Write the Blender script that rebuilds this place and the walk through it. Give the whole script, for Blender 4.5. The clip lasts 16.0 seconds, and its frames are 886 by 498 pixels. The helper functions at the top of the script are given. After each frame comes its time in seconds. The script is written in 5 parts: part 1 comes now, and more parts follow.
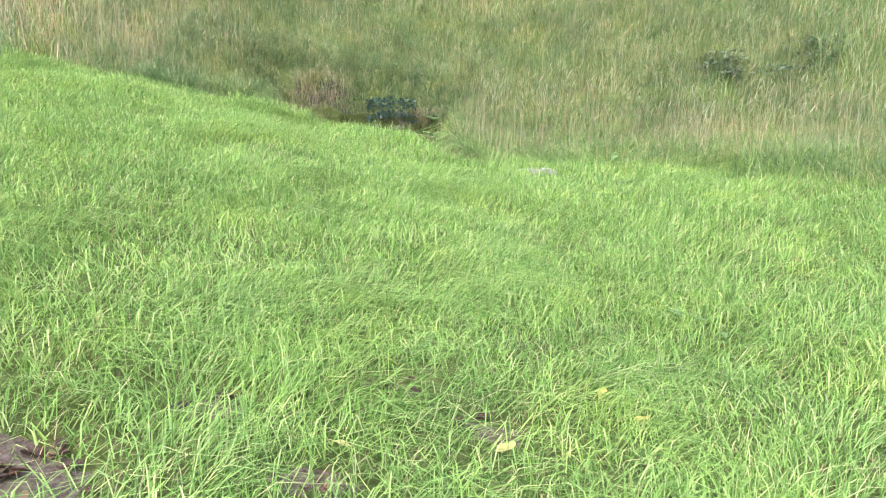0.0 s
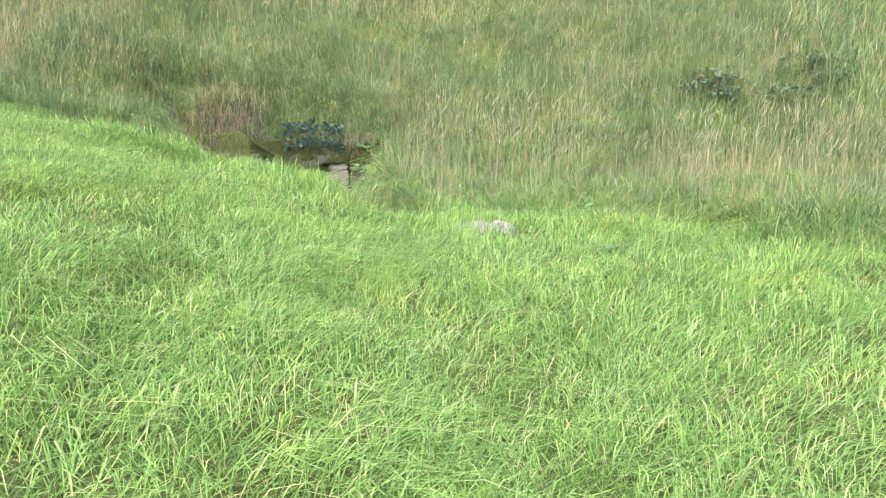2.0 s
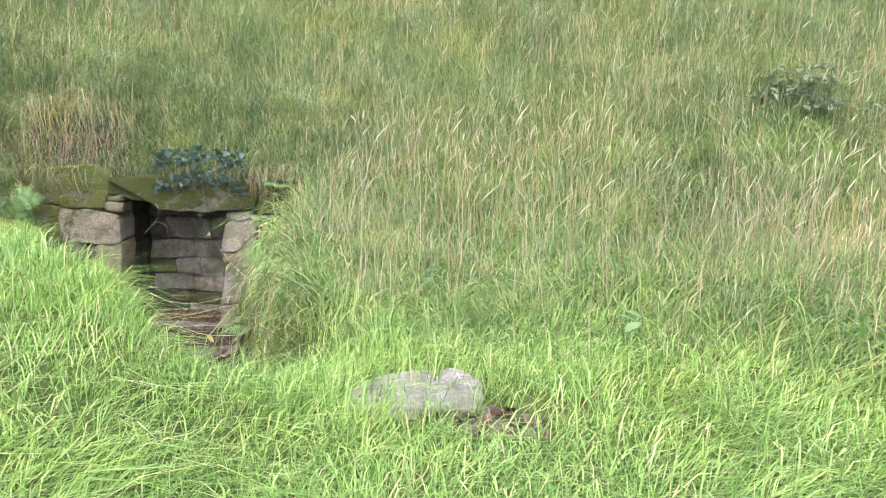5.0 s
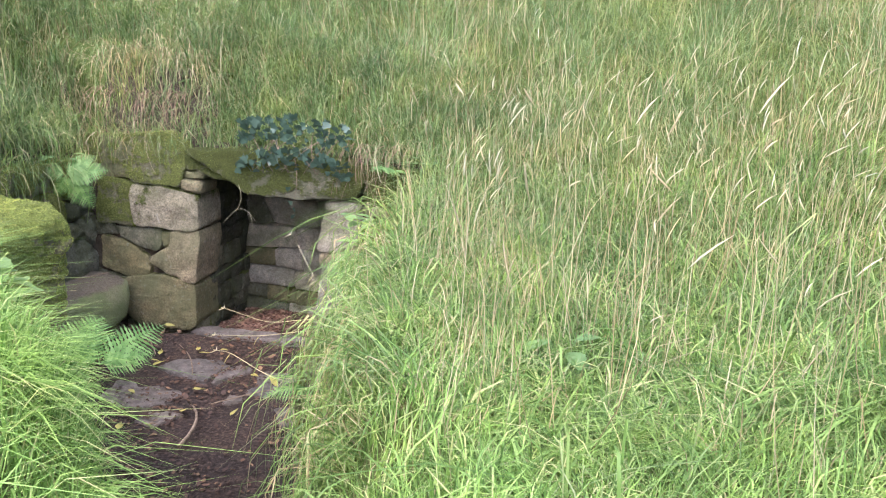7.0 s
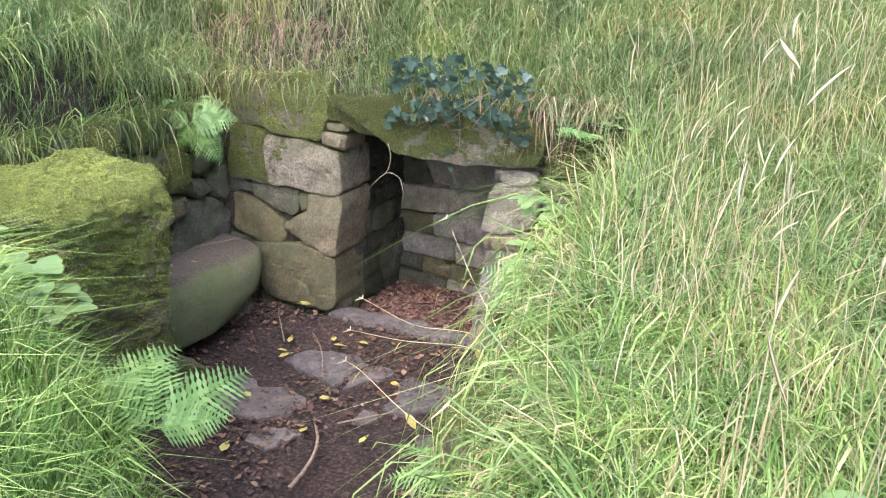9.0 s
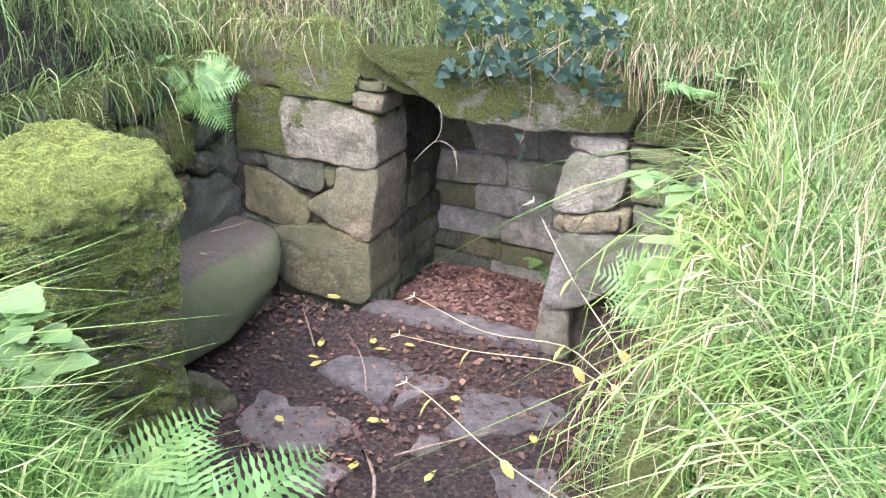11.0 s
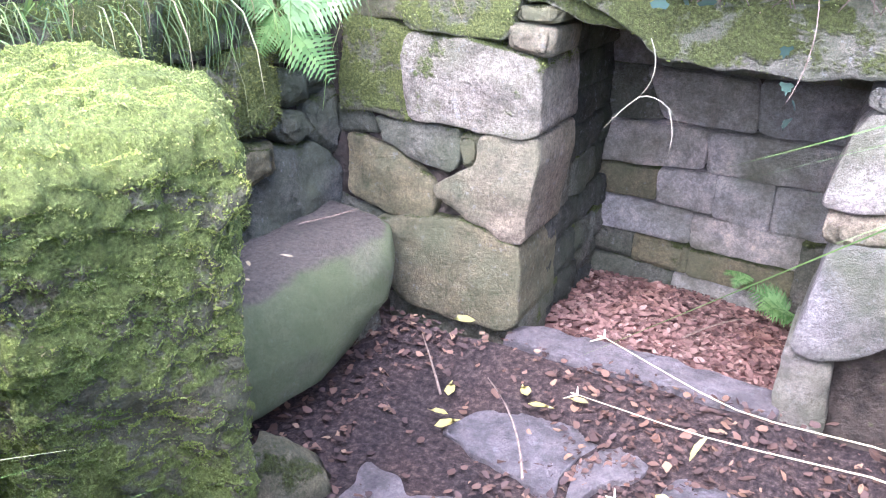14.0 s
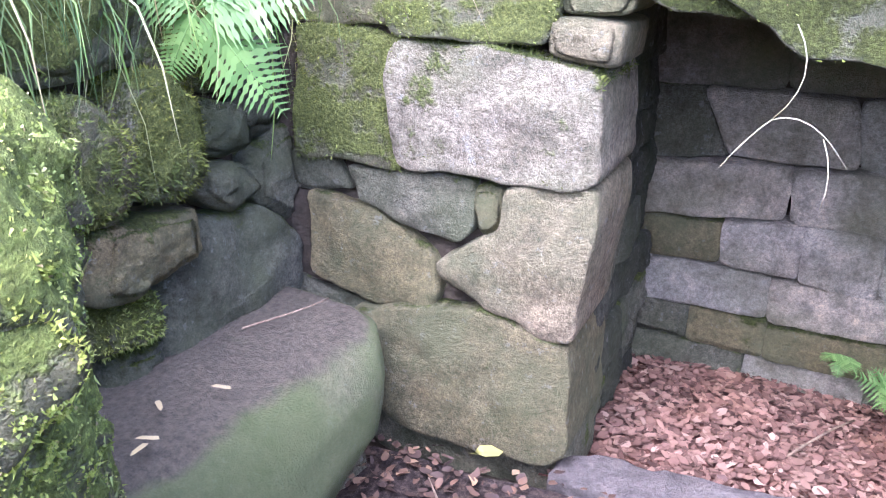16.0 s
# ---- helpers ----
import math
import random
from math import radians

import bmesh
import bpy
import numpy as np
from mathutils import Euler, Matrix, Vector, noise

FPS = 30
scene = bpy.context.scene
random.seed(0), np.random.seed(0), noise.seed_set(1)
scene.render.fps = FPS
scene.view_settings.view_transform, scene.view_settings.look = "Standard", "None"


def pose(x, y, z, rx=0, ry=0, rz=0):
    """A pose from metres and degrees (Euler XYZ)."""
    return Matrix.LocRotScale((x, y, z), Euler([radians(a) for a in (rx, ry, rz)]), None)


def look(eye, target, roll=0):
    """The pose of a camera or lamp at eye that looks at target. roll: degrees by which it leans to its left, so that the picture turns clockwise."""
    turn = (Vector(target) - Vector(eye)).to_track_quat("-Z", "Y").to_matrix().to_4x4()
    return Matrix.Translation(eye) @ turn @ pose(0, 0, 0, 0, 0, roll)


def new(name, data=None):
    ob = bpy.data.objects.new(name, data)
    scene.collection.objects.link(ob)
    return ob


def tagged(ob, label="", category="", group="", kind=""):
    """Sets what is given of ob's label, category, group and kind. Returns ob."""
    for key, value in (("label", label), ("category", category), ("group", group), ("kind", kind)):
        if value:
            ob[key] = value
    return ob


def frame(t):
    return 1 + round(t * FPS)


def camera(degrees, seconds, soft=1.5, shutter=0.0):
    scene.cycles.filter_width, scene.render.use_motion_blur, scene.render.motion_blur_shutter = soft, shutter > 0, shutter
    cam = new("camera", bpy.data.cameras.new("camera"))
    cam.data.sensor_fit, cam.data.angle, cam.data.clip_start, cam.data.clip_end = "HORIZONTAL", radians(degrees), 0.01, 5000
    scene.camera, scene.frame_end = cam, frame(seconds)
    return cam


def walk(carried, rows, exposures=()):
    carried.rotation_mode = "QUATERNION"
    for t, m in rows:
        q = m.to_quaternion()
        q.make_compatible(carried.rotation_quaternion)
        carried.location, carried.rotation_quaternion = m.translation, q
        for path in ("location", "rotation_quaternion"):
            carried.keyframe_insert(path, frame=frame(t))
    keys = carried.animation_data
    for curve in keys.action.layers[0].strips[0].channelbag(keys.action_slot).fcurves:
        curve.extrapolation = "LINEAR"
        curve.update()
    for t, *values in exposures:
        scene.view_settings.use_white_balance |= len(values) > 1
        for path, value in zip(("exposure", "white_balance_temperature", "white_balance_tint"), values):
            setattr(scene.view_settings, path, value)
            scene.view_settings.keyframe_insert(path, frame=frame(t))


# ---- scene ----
cam = camera(56.8, 16.0, soft=1.15)
PATH = [
    (0, (1.715, -11.367, 1.883), (1.663, -9.415, 1.452), 0.5),
    (0.5, (1.817, -10.873, 1.923), (1.79, -8.919, 1.496), 0.5),
    (1, (1.856, -10.34, 1.957), (1.872, -8.383, 1.545), 0.7),
    (1.5, (1.934, -9.784, 1.933), (1.968, -7.824, 1.536), 0.8),
    (2, (1.981, -9.271, 1.925), (2.017, -7.311, 1.528), 0.9),
    (2.5, (2.02, -8.751, 1.976), (2.056, -6.79, 1.58), 0.9),
    (3, (2.108, -8.203, 2.002), (2.144, -6.243, 1.607), 0.8),
    (3.5, (2.17, -7.683, 1.997), (2.207, -5.723, 1.601), 0.9),
    (4, (2.277, -7.204, 1.988), (2.321, -5.243, 1.598), 1.1),
    (4.2, (2.351, -6.979, 1.997), (2.395, -5.017, 1.612), 1.1),
    (6.3, (2.433, -5.055, 1.879), (2.292, -3.106, 1.452), 1.7),
    (6.5, (2.427, -4.885, 1.915), (2.228, -2.946, 1.472), 2.3),
    (7, (2.419, -4.516, 1.924), (2.058, -2.609, 1.439), 2.5),
    (7.5, (2.404, -4.168, 1.949), (1.893, -2.311, 1.41), 2.2),
    (8, (2.272, -3.891, 1.917), (1.671, -2.075, 1.332), 2.3),
    (8.5, (2.161, -3.659, 1.912), (1.475, -1.888, 1.284), 2.3),
    (9, (2.073, -3.451, 1.902), (1.337, -1.717, 1.231), 2.4),
    (9.5, (1.941, -3.302, 1.896), (1.188, -1.588, 1.191), 2.3),
    (9.7, (1.877, -3.248, 1.91), (1.119, -1.543, 1.19), 2.3),
    (11.8, (1.313, -2.734, 1.692), (0.674, -1.007, 0.912), 1.5),
    (12, (1.264, -2.666, 1.684), (0.622, -0.938, 0.909), 1.5),
    (12.5, (1.175, -2.504, 1.6), (0.49, -0.8, 0.809), 1.1),
    (13, (1.113, -2.342, 1.527), (0.285, -0.708, 0.724), 1.2),
    (13.5, (1.009, -2.237, 1.447), (0.151, -0.623, 0.636), 1.1),
    (14, (0.886, -2.124, 1.404), (0.013, -0.515, 0.597), 0.9),
    (14.5, (0.769, -1.948, 1.321), (-0.149, -0.367, 0.511), 0.1),
    (15, (0.674, -1.775, 1.269), (-0.265, -0.195, 0.482), -0.3),
    (15.5, (0.493, -1.609, 1.201), (-0.394, 0.044, 0.509), -0.3),
    (16, (0.412, -1.499, 1.196), (-0.38, 0.199, 0.498), -0.3),
]
EXPOSURES = ((0, 1.66, 5750, 16), (4.2, 1.72, 5800, 21), (7.0, 1.85, 5700, 22), (9.7, 2.12, 5650, 24), (12.0, 2.7, 5100, 29), (13.0, 2.95, 4950, 32), (15.0, 3.3, 5000, 34), (16.0, 3.2, 5000, 33))
walk(cam, [(t, look(eye, target, roll)) for t, eye, target, roll in PATH], EXPOSURES)

# ---- world, sun, exposure ----
world = bpy.data.worlds.new("overcast_sky")
scene.world = world
world.use_nodes = True
wn = world.node_tree.nodes
sky = wn.new("ShaderNodeTexSky")
sky.sky_type = "NISHITA"
sky.sun_disc = False
sky.sun_elevation = radians(54)
sky.sun_rotation = radians(192)
sky.air_density, sky.dust_density, sky.ozone_density = 0.7, 4.0, 1.0
wn["Background"].inputs["Strength"].default_value = 0.15
world.node_tree.links.new(sky.outputs["Color"], wn["Background"].inputs["Color"])
sun = new("sun", bpy.data.lights.new("sun", "SUN"))
sun.data.energy, sun.data.angle, sun.data.color = 1.5, radians(95), (1.0, 0.965, 0.90)
sun.matrix_world = look((0, 0, 20), (math.sin(radians(192)) * -9, math.cos(radians(192)) * -9, 20 - 12.4))


# ---- materials ----
def material(name, rough=0.8, spec=0.3):
    m = bpy.data.materials.new(name)
    m.use_nodes = True
    b = m.node_tree.nodes["Principled BSDF"]
    b.inputs["Roughness"].default_value = rough
    b.inputs["Specular IOR Level"].default_value = spec
    return m, m.node_tree.nodes, m.node_tree.links, b


def ramp(nodes, links, src, stops):
    r = nodes.new("ShaderNodeValToRGB")
    e = r.color_ramp.elements
    while len(e) < len(stops):
        e.new(0.5)
    for el, (p, c) in zip(e, stops):
        el.position, el.color = p, (*c, 1)
    links.new(src, r.inputs["Fac"])
    return r.outputs["Color"]


def tex(nodes, links, scale, detail=6, rough=0.6, coords=None, kind="ShaderNodeTexNoise"):
    n = nodes.new(kind)
    n.inputs["Scale"].default_value = scale
    if kind == "ShaderNodeTexNoise":
        n.inputs["Detail"].default_value, n.inputs["Roughness"].default_value = detail, rough
    if coords is None:
        coords = nodes.new("ShaderNodeNewGeometry").outputs["Position"]
    links.new(coords, n.inputs["Vector"])
    return n.outputs["Fac"] if kind == "ShaderNodeTexNoise" else n.outputs["Distance"]


def blend(nodes, links, fac, a, b, mode="MIX"):
    n = nodes.new("ShaderNodeMix")
    n.data_type, n.blend_type = "RGBA", mode
    for sock, v in ((n.inputs[0], fac), (n.inputs[6], a), (n.inputs[7], b)):
        if isinstance(v, (int, float)):
            sock.default_value = v
        elif isinstance(v, tuple):
            sock.default_value = (*v, 1)
        else:
            links.new(v, sock)
    return n.outputs[2]


def sums(nodes, links, op, a, b, clamp=False):
    n = nodes.new("ShaderNodeMath")
    n.operation, n.use_clamp = op, clamp
    for sock, v in zip(n.inputs, (a, b)):
        if isinstance(v, (int, float)):
            sock.default_value = v
        else:
            links.new(v, sock)
    return n.outputs[0]


def bump(nodes, links, bsdf, height, strength, distance):
    n = nodes.new("ShaderNodeBump")
    n.inputs["Strength"].default_value, n.inputs["Distance"].default_value = strength, distance
    links.new(height, n.inputs["Height"])
    links.new(n.outputs["Normal"], bsdf.inputs["Normal"])


def stone_material(name, dark, light, moss, moss_colour=(0.075, 0.105, 0.018), algae=0.0, rough=0.85, speck=1.0, dust=None, film_colour=(0.165, 0.18, 0.085)):
    """Weathered stone: coarse grain, lichen specks, stains, green algae film, and moss above a threshold."""
    m, n, l, b = material(name, rough, 0.25)
    big = tex(n, l, 5, 5)
    grain = tex(n, l, 75, 8, 0.75)
    fine = tex(n, l, 230, 4, 0.7)
    c = ramp(n, l, big, ((0.3, dark), (0.68, light)))
    g = ramp(n, l, grain, ((0.38, (0.42, 0.41, 0.38)), (0.5, (0.98, 0.97, 0.95)), (0.62, (1.50, 1.47, 1.40))))
    c = blend(n, l, 0.75 * speck, c, g, "MULTIPLY")
    mott = tex(n, l, 16, 5, 0.65)
    c = blend(n, l, 0.7, c, ramp(n, l, mott, ((0.34, (0.58, 0.58, 0.56)), (0.5, (1, 1, 1)), (0.64, (1.32, 1.30, 1.25)))), "MULTIPLY")
    c = blend(n, l, 0.42 * speck, c, ramp(n, l, fine, ((0.40, (0.45, 0.44, 0.42)), (0.5, (1, 1, 1)), (0.60, (1.55, 1.52, 1.46)))), "MULTIPLY")
    rnd = n.new("ShaderNodeObjectInfo").outputs["Random"]
    c = blend(n, l, 0.8, c, ramp(n, l, rnd, ((0.0, (0.78, 0.8, 0.82)), (0.5, (1.0, 0.98, 0.95)), (1.0, (1.18, 1.1, 1.0)))), "MULTIPLY")
    lichen = ramp(n, l, tex(n, l, 38, 4, 0.7), ((0.60, (0, 0, 0)), (0.67, (1, 1, 1))))
    c = blend(n, l, sums(n, l, "MULTIPLY", lichen, 0.45 * speck), c, (0.50, 0.50, 0.44))
    stain = ramp(n, l, tex(n, l, 9, 6, 0.65), ((0.52, (0, 0, 0)), (0.72, (1, 1, 1))))
    c = blend(n, l, sums(n, l, "MULTIPLY", stain, 0.55), c, tuple(v * 0.35 for v in dark))
    if algae:
        film = ramp(n, l, tex(n, l, 3.2, 4, 0.55), ((0.42 - 0.25 * algae, (0, 0, 0)), (0.75 - 0.25 * algae, (1, 1, 1))))
        c = blend(n, l, sums(n, l, "MULTIPLY", film, 0.75), c, film_colour)
    up = n.new("ShaderNodeSeparateXYZ")
    l.new(n.new("ShaderNodeNewGeometry").outputs["Normal"], up.inputs[0])
    if dust:
        lie = sums(n, l, "ADD", up.outputs["Z"], sums(n, l, "MULTIPLY", sums(n, l, "SUBTRACT", big, 0.5), 0.5))
        c = blend(n, l, ramp(n, l, lie, ((0.80, (0, 0, 0)), (0.93, (1, 1, 1)))), c, blend(n, l, 0.6, dust, g, "MULTIPLY"))
    lean = sums(n, l, "MULTIPLY", up.outputs["Z"], 0.14)
    spread = sums(n, l, "ADD", sums(n, l, "ADD", tex(n, l, 4.5, 7, 0.7), lean), moss - 0.5)
    cover = ramp(n, l, spread, ((0.50, (0, 0, 0)), (0.56, (1, 1, 1))))
    tuft = tex(n, l, 120, 5, 0.75)
    mc = ramp(n, l, tuft, ((0.3, tuple(v * 0.4 for v in moss_colour)), (0.55, moss_colour), (0.75, tuple(v * 2.0 for v in moss_colour))))
    c = blend(n, l, cover, c, mc)
    l.new(c, b.inputs["Base Color"])
    h = sums(n, l, "ADD", sums(n, l, "MULTIPLY", sums(n, l, "ADD", grain, mott), 0.6), sums(n, l, "MULTIPLY", fine, 0.5))
    h = sums(n, l, "ADD", h, sums(n, l, "MULTIPLY", sums(n, l, "MULTIPLY", cover, tuft), 1.6))
    bump(n, l, b, h, 1.0, 0.035)
    return m


PALE = stone_material("pale_granite", (0.26, 0.215, 0.135), (0.47, 0.395, 0.265), 0.30, algae=0.38)
PALEMOSS = stone_material("pale_granite_moss", (0.31, 0.265, 0.185), (0.50, 0.435, 0.315), 0.41, (0.15, 0.18, 0.04), algae=0.25)
WARM = stone_material("warm_granite", (0.20, 0.165, 0.085), (0.37, 0.305, 0.165), 0.38, (0.12, 0.14, 0.03), algae=0.6)
LICHEN = stone_material("lichened_granite", (0.35, 0.30, 0.22), (0.54, 0.47, 0.37), 0.25, algae=0.12)
ARCH = stone_material("worn_grey_slab", (0.22, 0.20, 0.16), (0.38, 0.345, 0.29), 0.22, algae=0.35, speck=0.7)
GREY = stone_material("dressed_grey_stone", (0.40, 0.365, 0.295), (0.71, 0.665, 0.565), 0.22, algae=0.28, speck=0.75)
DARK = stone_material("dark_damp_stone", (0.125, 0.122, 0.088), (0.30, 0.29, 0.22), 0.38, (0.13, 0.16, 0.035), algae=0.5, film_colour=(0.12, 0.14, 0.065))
# Damp stained stone for the niche cheek, darkened further to paint in its shade.
CHEEK = stone_material("shade_darkened_damp_stone", (0.045, 0.048, 0.038), (0.15, 0.15, 0.115), 0.26, algae=0.3, film_colour=(0.07, 0.085, 0.04))
MOSSY = stone_material("moss_grown_stone", (0.15, 0.135, 0.08), (0.30, 0.27, 0.18), 0.56, (0.19, 0.22, 0.05), algae=0.6)
LINTEL = stone_material("mossy_lintel_stone", (0.14, 0.125, 0.09), (0.29, 0.26, 0.20), 0.60, (0.115, 0.135, 0.028), algae=0.6)
FLAG = stone_material("flagstone", (0.15, 0.132, 0.115), (0.27, 0.24, 0.215), 0.10, rough=0.75, speck=0.45)
BENCH = stone_material("algae_green_slab", (0.15, 0.14, 0.105), (0.26, 0.235, 0.19), 0.16, algae=1.0, rough=0.65, speck=0.7, dust=(0.185, 0.16, 0.115), film_colour=(0.175, 0.225, 0.08))
PILLAR = stone_material("moss_covered_block", (0.19, 0.175, 0.10), (0.32, 0.29, 0.19), 0.56, (0.29, 0.35, 0.075), algae=0.6)
SLAB = stone_material("bleached_slab", (0.40, 0.37, 0.32), (0.56, 0.53, 0.47), 0.05, speck=0.6)


def leaf_material(name, stops, rough=0.5, through_=0.35, patch=0.5, spec=0.35):
    """Thin leaf: colour by piece and by patch, some light shining through."""
    m, n, l, b = material(name, rough, spec)
    isl = n.new("ShaderNodeNewGeometry").outputs["Random Per Island"]
    c = ramp(n, l, isl, stops)
    p = ramp(n, l, tex(n, l, 1.3, 4, 0.6), ((0.30, (0.62, 0.72, 0.70)), (0.5, (1, 1, 1)), (0.70, (1.30, 1.14, 0.85))))
    c = blend(n, l, patch, c, p, "MULTIPLY")
    q = ramp(n, l, tex(n, l, 5.5, 3, 0.6), ((0.36, (0.55, 0.68, 0.62)), (0.5, (1, 1, 1)), (0.64, (1.25, 1.16, 0.92))))
    c = blend(n, l, patch * 0.8, c, q, "MULTIPLY")
    l.new(c, b.inputs["Base Color"])
    t = n.new("ShaderNodeBsdfTranslucent")
    l.new(c, t.inputs["Color"])
    mx = n.new("ShaderNodeMixShader")
    mx.inputs[0].default_value = through_
    l.new(b.outputs[0], mx.inputs[1])
    l.new(t.outputs[0], mx.inputs[2])
    l.new(mx.outputs[0], n["Material Output"].inputs["Surface"])
    return m


LAWN = leaf_material("lawn_blade", ((0.0, (0.11, 0.21, 0.04)), (0.45, (0.25, 0.41, 0.085)), (0.85, (0.42, 0.60, 0.16)), (1.0, (0.62, 0.60, 0.28))), patch=0.36)
LUSH = leaf_material("lush_blade", ((0.0, (0.09, 0.17, 0.035)), (0.45, (0.20, 0.32, 0.075)), (0.85, (0.33, 0.46, 0.13)), (1.0, (0.50, 0.48, 0.23))), patch=0.6)
MEADOW = leaf_material("meadow_blade", ((0.0, (0.10, 0.16, 0.05)), (0.5, (0.20, 0.29, 0.09)), (0.85, (0.30, 0.38, 0.15)), (1.0, (0.42, 0.42, 0.22))), patch=0.8)
STRAW = leaf_material("dry_grass", ((0.0, (0.27, 0.21, 0.10)), (0.5, (0.45, 0.37, 0.20)), (1.0, (0.60, 0.52, 0.33))), 0.7, 0.3)
NETTLE = leaf_material("nettle_leaf", ((0.0, (0.06, 0.10, 0.055)), (0.6, (0.14, 0.20, 0.11)), (1.0, (0.26, 0.33, 0.21))), 0.5, 0.25)
SEED = leaf_material("seed_head", ((0.0, (0.40, 0.33, 0.19)), (0.5, (0.55, 0.50, 0.30)), (1.0, (0.68, 0.64, 0.46))), 0.8, 0.3)
FERN = leaf_material("fern_frond", ((0.0, (0.12, 0.23, 0.06)), (0.5, (0.19, 0.33, 0.095)), (1.0, (0.28, 0.43, 0.15))), 0.5, 0.35)
IVY = leaf_material("ivy_leaf", ((0.0, (0.045, 0.08, 0.055)), (0.6, (0.085, 0.14, 0.095)), (1.0, (0.16, 0.23, 0.14))), 0.45, 0.12, 0.3, 0.4)
WEED = leaf_material("broad_weed_leaf", ((0.0, (0.12, 0.22, 0.07)), (0.5, (0.19, 0.31, 0.11)), (1.0, (0.28, 0.40, 0.16))), 0.5, 0.35)
BROWN = leaf_material("dead_leaf", ((0.0, (0.045, 0.028, 0.020)), (0.6, (0.085, 0.050, 0.032)), (0.9, (0.15, 0.085, 0.050)), (1.0, (0.26, 0.17, 0.09))), 0.7, 0.1, 0.3)
RUST = leaf_material("russet_leaf_litter", ((0.0, (0.07, 0.036, 0.025)), (0.4, (0.17, 0.095, 0.066)), (0.85, (0.25, 0.15, 0.105)), (1.0, (0.36, 0.25, 0.18))), 0.7, 0.1, 0.3)
YELLOW = leaf_material("yellow_leaf", ((0.0, (0.36, 0.33, 0.08)), (1.0, (0.55, 0.50, 0.18))), 0.6, 0.25)
MOSSTUFT = leaf_material("moss_tuft", ((0.0, (0.28, 0.34, 0.07)), (0.5, (0.40, 0.47, 0.10)), (0.92, (0.52, 0.58, 0.17)), (1.0, (0.42, 0.32, 0.17))), 0.8, 0.4, 0.55)
MOSSDARK = leaf_material("dark_moss_tuft", ((0.0, (0.09, 0.10, 0.022)), (0.5, (0.16, 0.19, 0.035)), (1.0, (0.27, 0.30, 0.06))), 0.8, 0.25, 0.8)

TWIG, tn, tl, tb = material("dry_twig", 0.8)
tl.new(ramp(tn, tl, tex(tn, tl, 60), ((0.3, (0.12, 0.08, 0.05)), (0.7, (0.32, 0.25, 0.17)))), tb.inputs["Base Color"])
ROOT, tn, tl, tb = material("hanging_root", 0.85)
tl.new(ramp(tn, tl, tex(tn, tl, 60), ((0.3, (0.16, 0.10, 0.06)), (0.7, (0.38, 0.28, 0.18)))), tb.inputs["Base Color"])

THATCH, tn, tl, tb = material("grass_thatch", 0.9, 0.1)
c0 = ramp(tn, tl, tex(tn, tl, 30, 6, 0.7), ((0.3, (0.07, 0.085, 0.03)), (0.5, (0.12, 0.16, 0.045)), (0.7, (0.22, 0.19, 0.10))))
c1 = ramp(tn, tl, tex(tn, tl, 2.2, 4), ((0.4, (0.85, 0.9, 0.8)), (0.7, (1.2, 1.0, 0.85))))
tl.new(blend(tn, tl, 0.7, c0, c1, "MULTIPLY"), tb.inputs["Base Color"])
bump(tn, tl, tb, tex(tn, tl, 60, 6, 0.7), 1.0, 0.03)

SOIL, tn, tl, tb = material("leaf_mould_soil", 0.85, 0.2)
c0 = ramp(tn, tl, tex(tn, tl, 55, 7, 0.75), ((0.38, (0.022, 0.017, 0.014)), (0.52, (0.058, 0.043, 0.034)), (0.66, (0.14, 0.105, 0.08))))
c1 = ramp(tn, tl, tex(tn, tl, 5, 4), ((0.4, (0.8, 0.8, 0.8)), (0.7, (1.3, 1.15, 1.05))))
tl.new(blend(tn, tl, 0.8, c0, c1, "MULTIPLY"), tb.inputs["Base Color"])
bump(tn, tl, tb, tex(tn, tl, 70, 7, 0.75), 1.0, 0.02)

EARTH, tn, tl, tb = material("dark_bank_earth", 0.95, 0.1)
c0 = ramp(tn, tl, tex(tn, tl, 24, 7, 0.7), ((0.3, (0.05, 0.042, 0.03)), (0.6, (0.12, 0.098, 0.07)), (0.8, (0.14, 0.15, 0.06))))
tl.new(c0, tb.inputs["Base Color"])
bump(tn, tl, tb, tex(tn, tl, 40, 7, 0.7), 1.0, 0.03)


DIRT, tn, tl, tb = material("worn_dirt", 0.9, 0.15)
c0 = ramp(tn, tl, tex(tn, tl, 40, 7, 0.75), ((0.3, (0.08, 0.055, 0.04)), (0.5, (0.20, 0.15, 0.11)), (0.72, (0.36, 0.29, 0.23))))
tl.new(c0, tb.inputs["Base Color"])
bump(tn, tl, tb, tex(tn, tl, 60, 7, 0.75), 1.0, 0.03)


# ---- mesh helpers ----
def mesh_from(name, verts, faces, mat, smooth=True):
    me = bpy.data.meshes.new(name)
    me.from_pydata([tuple(v) for v in verts], [], faces)
    me.materials.append(mat)
    if smooth:
        me.polygons.foreach_set("use_smooth", [True] * len(me.polygons))
    me.update()
    return me


def part(name, me, parent=None, label=""):
    ob = new(name, me)
    if parent is not None:
        ob.parent = parent
    if label:
        tagged(ob, label)
    return ob


def thing(name, at, label, category, group="", kind=""):
    ob = new(name)
    ob.location = at
    return tagged(ob, label, category, group, kind)


